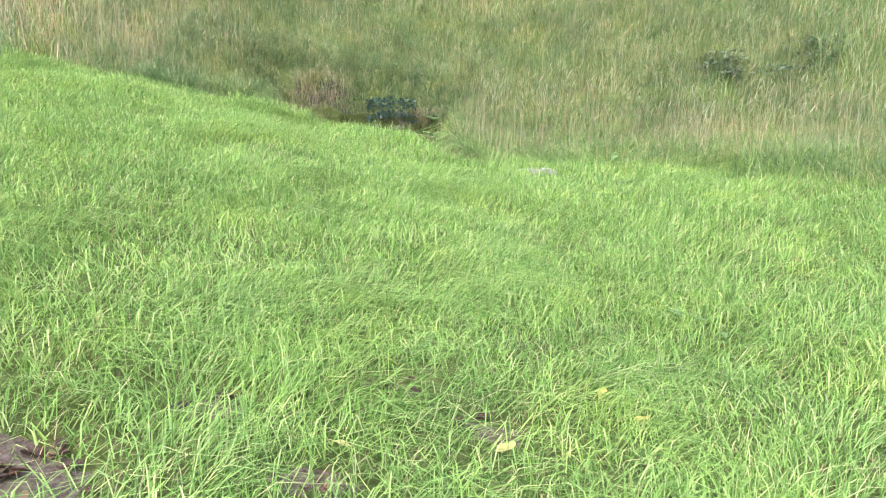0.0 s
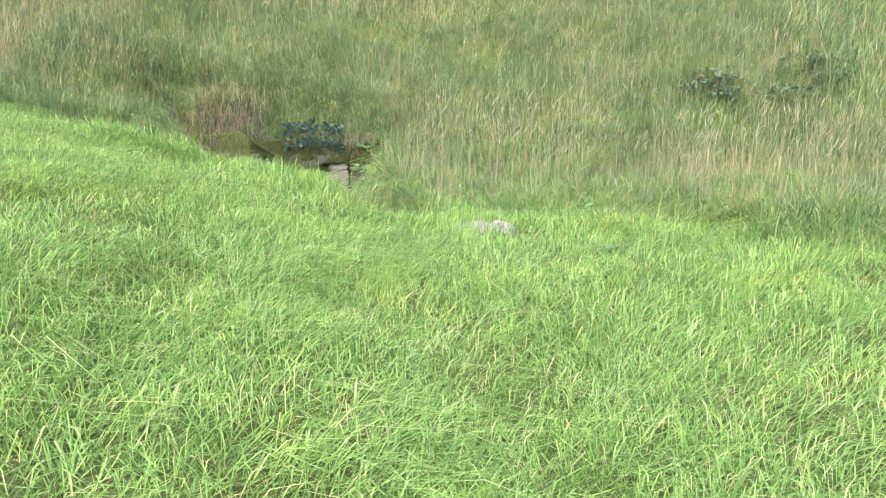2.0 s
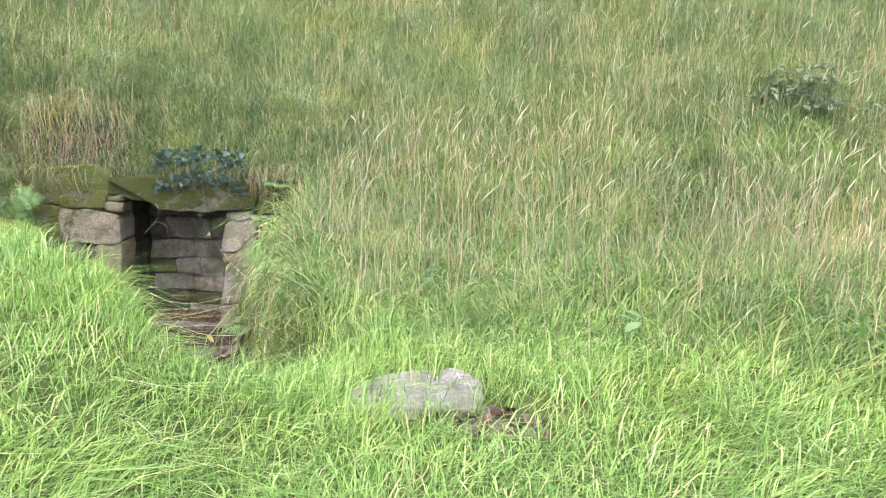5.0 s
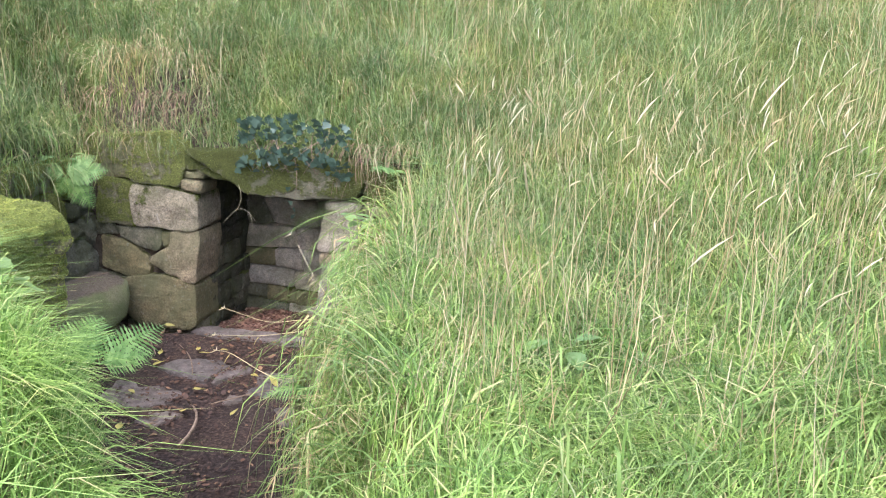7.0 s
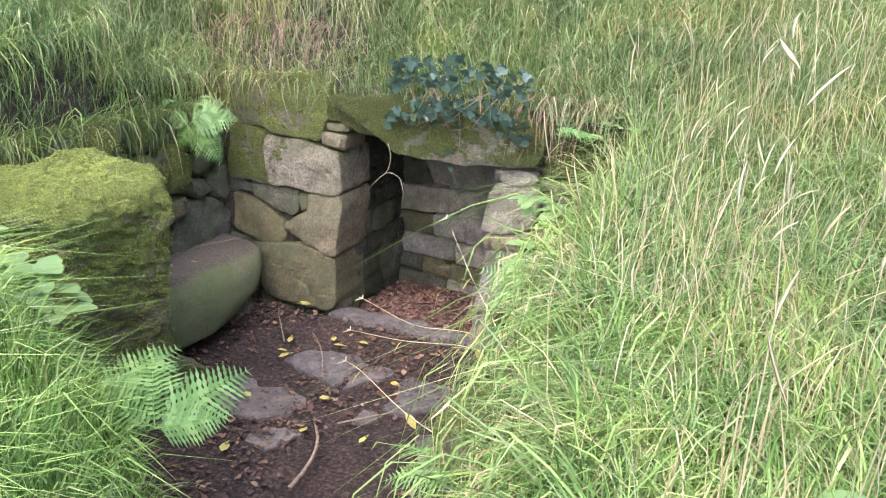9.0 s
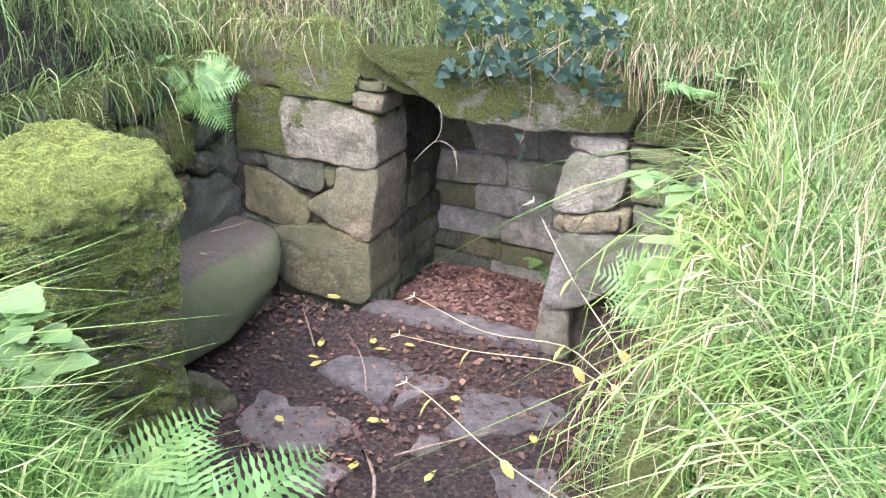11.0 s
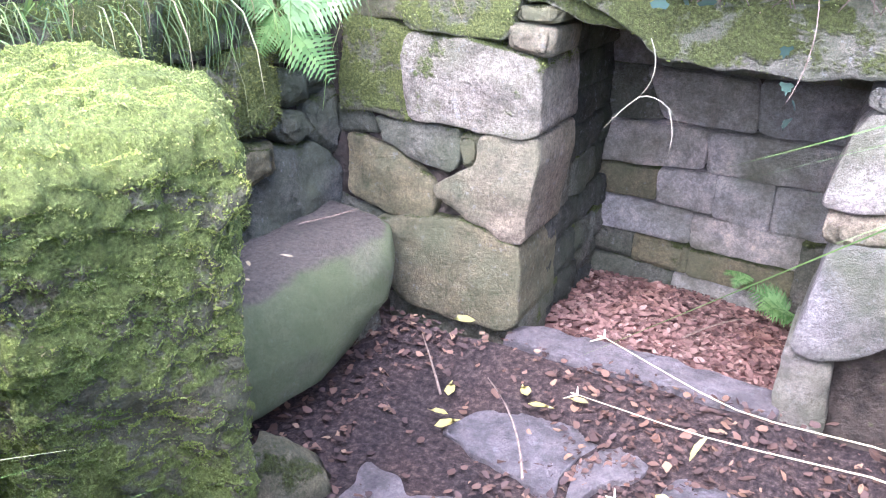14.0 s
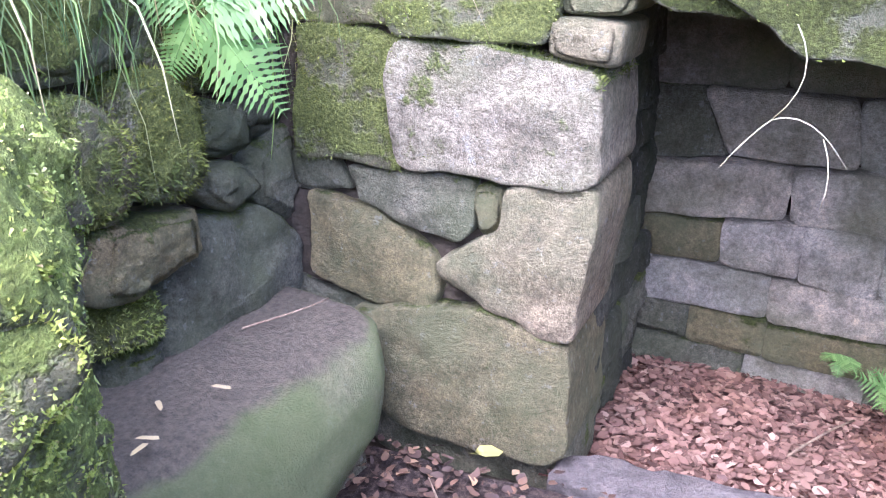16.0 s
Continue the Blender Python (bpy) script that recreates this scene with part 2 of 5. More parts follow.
def strips(name, mat, root, tip, bend, width, side, segs):
    """Many ribbons in one mesh: from root towards tip, bowed by bend; width tapers; side is the flat direction."""
    n = len(root)
    k = 2 * segs + 1
    co = np.zeros((n, k, 3), np.float32)
    for i in range(segs):
        s = i / segs
        mid = root + (tip - root) * s + bend * (4 * s * (1 - s))
        w = (width * (1 - 0.55 * s * s))[:, None] * side * 0.5
        co[:, 2 * i], co[:, 2 * i + 1] = mid - w, mid + w
    co[:, k - 1] = tip
    base = (np.arange(n) * k)[:, None]
    quads = np.concatenate([base + np.array([2 * i, 2 * i + 1, 2 * i + 3, 2 * i + 2]) for i in range(segs - 1)], 1).reshape(n, -1) if segs > 1 else np.zeros((n, 0), int)
    tri = base + np.array([k - 3, k - 2, k - 1])
    loops = np.concatenate([quads, tri], 1).astype(np.int32)
    sizes = np.array([4] * (segs - 1) + [3])
    starts = np.concatenate([[0], np.cumsum(sizes)[:-1]])
    per = int(sizes.sum())
    me = bpy.data.meshes.new(name)
    me.vertices.add(n * k)
    me.vertices.foreach_set("co", co.ravel())
    me.loops.add(n * per)
    me.loops.foreach_set("vertex_index", loops.ravel())
    me.polygons.add(n * segs)
    me.polygons.foreach_set("loop_start", ((np.arange(n) * per)[:, None] + starts).astype(np.int32).ravel())
    me.polygons.foreach_set("use_smooth", np.ones(n * segs, bool))
    me.materials.append(mat)
    me.update(calc_edges=True)
    return me


def tube(points, r0, r1, sides=5):
    """A tapered tube along points: vertices and faces."""
    pts = [Vector(p) for p in points]
    vs, fs = [], []
    for i, p in enumerate(pts):
        d = (pts[min(i + 1, len(pts) - 1)] - pts[max(i - 1, 0)]).normalized()
        a = d.orthogonal().normalized()
        b = d.cross(a)
        r = r0 + (r1 - r0) * i / (len(pts) - 1)
        vs += [p + a * (r * math.cos(6.2832 * j / sides)) + b * (r * math.sin(6.2832 * j / sides)) for j in range(sides)]
    for i in range(len(pts) - 1):
        fs += [(i * sides + j, i * sides + (j + 1) % sides, (i + 1) * sides + (j + 1) % sides, (i + 1) * sides + j) for j in range(sides)]
    fs.append(tuple(range((len(pts) - 1) * sides, len(pts) * sides)))
    return vs, fs


def arc(a, b, sag, n=8):
    """Points from a to b, bowed by the vector sag."""
    a, b, sag = Vector(a), Vector(b), Vector(sag)
    return [a.lerp(b, i / n) + sag * (4 * i / n * (1 - i / n)) for i in range(n + 1)]


def join_geo(pieces):
    vs, fs = [], []
    for v, f in pieces:
        o = len(vs)
        vs += list(v)
        fs += [tuple(i + o for i in q) for q in f]
    return vs, fs


def smooth01(a, b, x):
    t = np.clip((x - a) / (b - a), 0, 1)
    return t * t * (3 - 2 * t)


# ---- lie of the land ----
PIT = ((-0.87, 0.05), (1.47, 0.05), (1.44, -1.4), (1.56, -2.1), (1.95, -2.8), (2.2, -3.5),
       (1.6, -3.5), (1.10, -2.78), (0.70, -2.14), (0.12, -1.86), (-0.3, -1.78), (-0.87, -1.35))


def pit_depth(x, y):
    """Distance in from the edge of the sunken way; below zero outside."""
    d = np.full(x.shape, 1e9)
    inside = np.zeros(x.shape, bool)
    for (ax, ay), (bx, by) in zip(PIT, PIT[1:] + PIT[:1]):
        ex, ey = bx - ax, by - ay
        t = np.clip(((x - ax) * ex + (y - ay) * ey) / (ex * ex + ey * ey), 0, 1)
        d = np.minimum(d, np.hypot(x - ax - t * ex, y - ay - t * ey))
        cross = ((ay > y) != (by > y)) & (x < ex * (y - ay) / (ey if ey else 1e-9) + ax)
        inside ^= cross
    return np.where(inside, d, -d)


def wob(x, y, s, seed):
    """Smooth wobble from a few sines."""
    r = np.random.RandomState(seed)
    v = 0
    for _ in range(6):
        a, p, f = r.rand() * 6.28, r.rand() * 6.28, s * (0.6 + r.rand() * 1.2)
        v = v + np.sin((x * math.cos(a) + y * math.sin(a)) * f + p)
    return v / 6


def soft(d, k):
    return k * np.log1p(np.exp(np.clip(d / k, -30, 30)))


def worn(x, y):
    """Worn spots in the lawn where the soil shows, 0 to 1."""
    n_ = 0.5 * wob(x, y, 9, 37)
    spots = ((0.50, -9.58, 0.10, 0.035, 1.5), (1.33, -9.37, 0.02, 0.008, 1.1), (1.00, -9.06, 0.04, 0.02, 0.55), (1.46, -8.72, 0.04, 0.02, 0.6),
             (1.75, -8.95, 0.05, 0.03, 0.45), (2.66, -3.66, 0.05, 0.03, 1.0), (2.37, -3.46, 0.05, 0.02, 1.2))
    v = 0
    for cx_, cy_, sx, sy, a in spots:
        v = v + (a + n_) * np.exp(-((x - cx_) ** 2 / sx + (y - cy_) ** 2 / sy))
    return np.clip(v, 0, 0.9)


def open_land(x, y):
    yy = np.clip(y, -14, 40)
    z = 0.72 + 0.055 * np.clip(yy + 7, -2.2, 2.0) + 0.19 * soft(2.35 - np.clip(x, -9, 30), 0.3) + 0.10 * soft(np.clip(x, -9, 14) - 2.8, 0.35)
    foot = -0.6 - 0.75 * smooth01(1.5, 4, x) - 0.5 * smooth01(-0.8, -2.2, x)
    z = z + 0.55 * soft(np.clip(yy - foot, -20, 16), 0.3)
    z = z + 0.05 * wob(x, y, 2.2, 3) + 0.02 * wob(x, y, 7, 4)
    near = smooth01(-1.5, -0.8, x) * (1 - smooth01(1.35, 1.9, x))
    cut = 1.27 + 1.15 * np.maximum(0, y - 0.08) + 0.30 * smooth01(0.08, 0.20, y) * smooth01(0.18, -0.05, x)
    z = np.where(y > -0.6, z + (np.minimum(z, cut) - z) * near, z)
    side = smooth01(-1.75, -1.2, y) * smooth01(-2.6, -1.2, x)
    z = z + (np.minimum(z, 1.15 + 0.9 * np.maximum(0, -0.74 - x) + 0.28 * smooth01(-0.78, -0.92, x)) - z) * np.where((x < -0.7) & (y < 0.3), side, 0)
    return z


def land(x, y):
    x, y = np.asarray(x, float), np.asarray(y, float)
    floor = 0.035 + 0.075 * smooth01(-0.5, -0.05, y) + 0.80 * smooth01(-2.15, -3.5, y) + 0.012 * wob(x, y, 14, 8)
    d = pit_depth(x, y)
    right = smooth01(1.0, 1.3, x) * smooth01(-0.7, -1.5, y)
    w = smooth01(-0.03 - 0.22 * right, 0.13 + 0.12 * right, d)
    z = open_land(x, y)
    lip = 0.66 + 0.26 * smooth01(-2.1, -2.9, y) + 1.3 * np.maximum(0, -d)
    z = z + (np.minimum(z, lip) - z) * smooth01(-1.35, -1.6, y) * (1 - smooth01(1.6, 2.0, x))
    ridge = 0.09 * np.exp(-((x - 1.25) ** 2 + (y + 3.3) ** 2) / 0.16)
    return z + (floor - z) * w + ridge


def spread_axis(lo, hi, step, far, grow=1.25):
    mid = list(np.arange(lo, hi + step / 2, step))
    s, v, a = step, hi, []
    while v < far:
        s *= grow
        v += s
        a.append(v)
    s, v, b = step, lo, []
    while v > -far:
        s *= grow
        v -= s
        b.append(v)
    return np.array(b[::-1] + mid + a)


gx = spread_axis(-3.2, 5.2, 0.05, 600)
gy = spread_axis(-10.2, 3.0, 0.05, 600)
GX, GY = np.meshgrid(gx, gy)
GZ = land(GX, GY)
nx, ny = len(gx), len(gy)
ids = (np.arange(ny - 1)[:, None] * nx + np.arange(nx - 1)).ravel()
quads = np.stack([ids, ids + 1, ids + nx + 1, ids + nx], 1)
cx, cy = (gx[quads[:, 0] % nx] + 0.025), (gy[quads[:, 0] // nx] + 0.025)
gap = (cx > -0.86) & (cx < 1.46) & (cy > -0.09) & (cy < 0.03)
quads, cx, cy = quads[~gap], cx[~gap], cy[~gap]
me = bpy.data.meshes.new("ground")
me.from_pydata(np.stack([GX.ravel(), GY.ravel(), GZ.ravel()], 1).tolist(), [], quads.tolist())
for m_ in (THATCH, SOIL, EARTH, DIRT):
    me.materials.append(m_)
dd = pit_depth(cx, cy)
me.polygons.foreach_set("material_index", np.where(dd > 0.11, np.where(cy > -2.85, 1, 0), np.where(((dd > -0.04) & (cy > -2.3) & (cx < 1.1)) | ((cx > -0.95) & (cx < 0.12) & (cy > -0.5) & (cy < 0.2)), 2, np.where(worn(cx, cy) > 0.6, 3, 0))).astype(np.int32))
me.polygons.foreach_set("use_smooth", np.ones(len(quads), bool))
me.update()
tagged(new("ground", me), "uneven grassy ground with a sunken way dug into it", "ground", kind="structure")


# ---- stones ----
def resample(poly, n, seed, jitter):
    """Even points round an outline, corners eased and edges made uneven."""
    p = [Vector((a, b, 0)) for a, b in poly]
    seg = [(p[i], p[(i + 1) % len(p)]) for i in range(len(p))]
    total = sum((b - a).length for a, b in seg)
    out, step, acc, i, done = [], total / n, 0.0, 0, 0.0
    for k in range(n):
        target = k * step
        while done + (seg[i][1] - seg[i][0]).length < target:
            done += (seg[i][1] - seg[i][0]).length
            i += 1
        a, b = seg[i]
        out.append(a.lerp(b, (target - done) / max((b - a).length, 1e-6)))
    for _ in range(1):
        out = [(out[j - 1] + out[j] * 2 + out[(j + 1) % n]) / 4 for j in range(n)]
    return [q + Vector((noise.noise((q.x * 14, q.y * 14, seed)), noise.noise((q.x * 14, q.y * 14, seed + 9)), 0)) * jitter for q in out]


def stone_geo(poly, depth, seed, round_=0.009, n=56, jitter=0.012, rough=0.014, bulge=0.006):
    """A rough block: outline in u, v; w runs out of the wall, its face near 0 and its back at -depth."""
    edge = resample(poly, n, seed, jitter)
    mid = sum(edge, Vector()) / n
    size = sum((q - mid).length for q in edge) / n
    edge = [q + (q - mid).normalized() * 0.006 for q in edge]
    rings = [(1.0, -depth), (1.0, -depth * 0.4), (1.0, -round_ * 1.6), (1.0, -round_ * 1.0), (1 - 0.3 * round_ / size, -round_ * 0.45), (1 - 0.9 * round_ / size, -round_ * 0.08),
             (0.90 - 0.9 * round_ / size, 0.0), (0.78, bulge * 0.2), (0.66, bulge * 0.4), (0.54, bulge * 0.6), (0.42, bulge * 0.75), (0.30, bulge * 0.9), (0.16, bulge)]
    vs, fs = [], []
    for r, (s, w) in enumerate(rings):
        for q in edge:
            c = mid + (q - mid) * max(s, 0.12)
            if r > 1:
                w2 = w + rough * (noise.noise((c.x * 9, c.y * 9, seed * 1.7)) + 0.5 * noise.noise((c.x * 24, c.y * 24, seed * 2.3)) + 0.35 * noise.noise((c.x * 60, c.y * 60, seed * 1.3)))
            else:
                w2 = w
            vs.append(Vector((c.x, c.y, w2)))
    vs.append(Vector((mid.x, mid.y, bulge)))
    for r in range(len(rings) - 1):
        fs += [(r * n + j, r * n + (j + 1) % n, (r + 1) * n + (j + 1) % n, (r + 1) * n + j) for j in range(n)]
    last = (len(rings) - 1) * n
    fs += [(last + j, last + (j + 1) % n, len(vs) - 1) for j in range(n)]
    return vs, fs


def facing(origin, u, out):
    """Matrix that lays u, v, w on a wall: u along it, z up, w outwards."""
    u, w = Vector(u).normalized(), Vector(out).normalized()
    v = w.cross(u)
    return Matrix((( u.x, v.x, w.x, origin[0]), (u.y, v.y, w.y, origin[1]), (u.z, v.z, w.z, origin[2]), (0, 0, 0, 1)))


REAR = facing((0, 0, 0), (1, 0, 0), (0, -1, 0))
LEFT = facing((-0.70, 0, 0), (0, 1, 0), (1, 0, 0))
BACK = facing((0, 0.79, 0), (1, 0, 0), (0, -1, 0))
NICHEL = facing((0.0, 0, 0), (0, 1, 0), (1, 0, 0))
NICHER = facing((0.86, 0, 0), (0, -1, 0), (-1, 0, 0))
RIGHT = facing((1.34, 0, 0), (0, -1, 0), (-1, 0, 0))
FLAT = Matrix.Identity(4)
count = [0]


def stone(wall, m, mat, poly, depth=0.25, out=0.0, name="stone", label="", **kw):
    count[0] += 1
    vs, fs = stone_geo(poly, depth, count[0] * 3.7, **kw)
    shift = Vector((0, 0, out))
    return part(name, mesh_from(name, [m @ (v + shift) for v in vs], fs, mat), wall, label)


def backing(name, lo, hi, mat, parent):
    """A plain slab of earth and rubble behind the face stones."""
    x0, y0, z0 = lo
    x1, y1, z1 = hi
    vs = [(x, y, z) for x in (x0, x1) for y in (y0, y1) for z in (z0, z1)]
    fs = [(0, 1, 3, 2), (4, 6, 7, 5), (0, 4, 5, 1), (2, 3, 7, 6), (0, 2, 6, 4), (1, 5, 7, 3)]
    return part(name, mesh_from(name, vs, fs, mat, False), parent)


def courses(wall, m, mats, u0, u1, rows, widths, seed, depth=0.2, **kw):
    """Rough coursed stones filling u0..u1 between the given course lines."""
    r = random.Random(seed)
    for z0, z1 in zip(rows, rows[1:]):
        u = u0 - r.random() * 0.08
        while u < u1 - 0.02:
            w = r.uniform(*widths)
            e = min(u + w, u1)
            if u1 - e < widths[0] * 0.5:
                e = u1
            a, b = max(u, u0) + 0.004, e - 0.004
            j = lambda: r.uniform(-0.008, 0.008)
            stone(wall, m, r.choice(mats), ((a + j(), z0 + 0.004 + j()), (b + j(), z0 + 0.004 + j()), (b + j(), z1 - 0.004 + j()), (a + j(), z1 - 0.004 + j())), depth,
                  r.uniform(-0.012, 0.008), **kw)
            u = e


wall_rear = tagged(new("wall_rear"), "rough granite rear wall of the sunken well with moss in its joints", "wall", kind="structure")
wall_left = tagged(new("wall_left"), "damp mossy rubble side wall of the sunken well", "wall", kind="structure")
wall_right = tagged(new("wall_right"), "rubble side wall under overhanging grass", "wall", kind="structure")
wall_niche = tagged(new("wall_niche"), "coursed grey stone walls inside the well niche", "wall", kind="structure")

# earth behind the stones, built round the niche opening
backing("rubble_core", (-0.95, 0.05, -0.1), (-0.04, 0.95, 1.24), EARTH, wall_rear)
backing("rubble_core", (0.90, 0.06, -0.1), (1.75, 0.95, 1.24), EARTH, wall_rear)
backing("rubble_core", (-0.06, 0.88, -0.1), (0.93, 1.25, 1.24), EARTH, wall_rear)
backing("rubble_core", (-0.07, 0.14, 1.14), (0.94, 0.95, 1.25), EARTH, wall_rear)
backing("rubble_core", (-1.0, -1.5, -0.1), (-0.76, 0.2, 1.10), EARTH, wall_left)

# pier beside the niche
stone(wall_rear, REAR, PALEMOSS, ((-0.39, 0.755), (-0.17, 0.755), (-0.03, 0.74), (0.045, 0.76), (0.04, 0.965), (-0.04, 0.99), (-0.21, 1.01), (-0.40, 1.01)), 0.30, 0.02, label="pale lichen-covered granite block")
stone(wall_rear, REAR, MOSSY, ((-0.66, 0.76), (-0.56, 0.752), (-0.39, 0.745), (-0.38, 1.02), (-0.63, 1.03)), 0.25, 0.0, bulge=0.0)
stone(wall_rear, REAR, DARK, ((-0.52, 0.735), (-0.23, 0.735), (-0.225, 0.63), (-0.28, 0.60), (-0.37, 0.62), (-0.50, 0.67)), 0.22, -0.005)
stone(wall_rear, REAR, WARM, ((-0.213, 0.72), (-0.165, 0.72), (-0.16, 0.65), (-0.19, 0.615), (-0.215, 0.63)), 0.2, -0.01, n=20, round_=0.014)
stone(wall_rear, REAR, PALE, ((-0.15, 0.73), (0.04, 0.748), (0.04, 0.65), (0.005, 0.42), (-0.06, 0.415), (-0.17, 0.465), (-0.28, 0.505), (-0.305, 0.55), (-0.23, 0.60), (-0.155, 0.63)), 0.30, 0.015)
stone(wall_rear, REAR, WARM, ((-0.64, 0.66), (-0.49, 0.645), (-0.40, 0.62), (-0.33, 0.555), (-0.30, 0.475), (-0.33, 0.43), (-0.49, 0.42), (-0.64, 0.46)), 0.25, -0.01, label="warm yellow-grey rounded granite block")
stone(wall_rear, REAR, WARM, ((-0.52, 0.40), (-0.31, 0.435), (-0.17, 0.45), (-0.055, 0.405), (0.0, 0.41), (0.005, 0.14), (-0.04, 0.10), (-0.26, 0.10), (-0.42, 0.12), (-0.52, 0.22)), 0.30, 0.012, label="large warm granite block at the foot of the pier")
stone(wall_rear, REAR, DARK, ((-0.70, 0.44), (-0.51, 0.40), (-0.52, 0.10), (-0.70, 0.10)), 0.2, -0.03)
stone(wall_rear, REAR, DARK, ((-0.70, 0.75), (-0.57, 0.745), (-0.52, 0.68), (-0.64, 0.66), (-0.70, 0.67)), 0.2, -0.03, n=24)
stone(wall_rear, REAR, DARK, ((-0.12, 0.145), (0.005, 0.15), (0.005, 0.0), (-0.5, 0.0), (-0.5, 0.115)), 0.2, -0.04)
stone(wall_rear, REAR, PALE, ((-0.062, 1.075), (0.07, 1.062), (0.062, 0.985), (-0.058, 1.005)), 0.2, 0.02, n=24, round_=0.014)
stone(wall_rear, REAR, WARM, ((-0.03, 1.12), (0.10, 1.115), (0.085, 1.072), (-0.03, 1.08)), 0.2, 0.025, n=24, round_=0.012)
stone(wall_rear, REAR, MOSSY, ((-0.40, 1.32), (-0.13, 1.34), (-0.02, 1.26), (-0.035, 1.09), (-0.08, 1.02), (-0.20, 1.02), (-0.40, 1.035)), 0.3, 0.03, rough=0.02, label="block thickly covered in green moss")
stone(wall_rear, REAR, MOSSY, ((-0.78, 1.28), (-0.41, 1.31), (-0.41, 1.04), (-0.78, 1.05)), 0.3, -0.02, rough=0.02)

# lintel and its bed
stone(wall_rear, REAR, LINTEL, ((-0.02, 1.25), (0.28, 1.27), (0.68, 1.27), (1.02, 1.245), (1.10, 1.20), (1.07, 1.045), (0.72, 1.015), (0.45, 1.02), (0.34, 1.045), (0.32, 1.075)), 0.78, 0.075, "lintel", "long mossy stone lintel over the niche", n=64, rough=0.02, jitter=0.014)
stone(wall_rear, REAR, LINTEL, ((-0.02, 1.22), (0.31, 1.23), (0.33, 1.08), (0.17, 1.09), (0.07, 1.125), (-0.02, 1.13)), 0.6, 0.035, n=40, rough=0.018)
stone(wall_rear, REAR, LINTEL, ((1.08, 1.24), (1.45, 1.2), (1.45, 1.0), (1.09, 1.0)), 0.4, 0.01, rough=0.02)

# pier on the other side of the niche
stone(wall_rear, REAR, GREY, ((0.86, 0.995), (1.03, 1.005), (1.055, 0.965), (0.99, 0.935), (0.86, 0.945)), 0.3, 0.02, n=28, round_=0.012, label="flat grey slate packing stone")
stone(wall_rear, REAR, LICHEN, ((0.865, 0.935), (1.06, 0.945), (1.07, 0.86), (1.03, 0.735), (0.92, 0.70), (0.805, 0.695), (0.83, 0.84)), 0.4, 0.02, label="tall pale lichened granite block")
stone(wall_rear, REAR, PALE, ((0.82, 0.685), (0.93, 0.69), (1.03, 0.725), (1.09, 0.735), (1.10, 0.65), (0.86, 0.60), (0.815, 0.61)), 0.4, 0.01, n=32, round_=0.014)
stone(wall_rear, REAR, ARCH, ((0.845, 0.60), (1.21, 0.65), (1.34, 0.60), (1.33, 0.40), (1.24, 0.45), (1.16, 0.445), (1.05, 0.40), (0.93, 0.30), (0.86, 0.285), (0.79, 0.30)), 0.35, 0.04, label="grey slab hollowed into an arch below")
stone(wall_rear, REAR, ARCH, ((0.785, 0.285), (0.905, 0.285), (0.915, 0.0), (0.785, 0.0)), 0.3, 0.02, n=28, round_=0.014, label="short upright stone post")
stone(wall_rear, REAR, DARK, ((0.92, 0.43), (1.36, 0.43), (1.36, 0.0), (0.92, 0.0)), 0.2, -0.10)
stone(wall_rear, REAR, WARM, ((1.08, 0.985), (1.27, 0.97), (1.27, 0.925), (1.08, 0.93)), 0.3, 0.0, n=24, round_=0.012)
stone(wall_rear, REAR, WARM, ((1.085, 0.92), (1.27, 0.918), (1.27, 0.88), (1.085, 0.885)), 0.3, -0.01, n=24, round_=0.012)
stone(wall_rear, REAR, WARM, ((1.09, 0.875), (1.26, 0.87), (1.26, 0.77), (1.10, 0.76)), 0.3, -0.005, n=28)
stone(wall_rear, REAR, DARK, ((1.11, 0.75), (1.36, 0.76), (1.36, 0.63), (1.12, 0.66)), 0.3, -0.02, n=28)
stone(wall_rear, REAR, DARK, ((1.28, 0.99), (1.46, 0.98), (1.46, 0.76), (1.28, 0.77)), 0.3, -0.02, n=28)

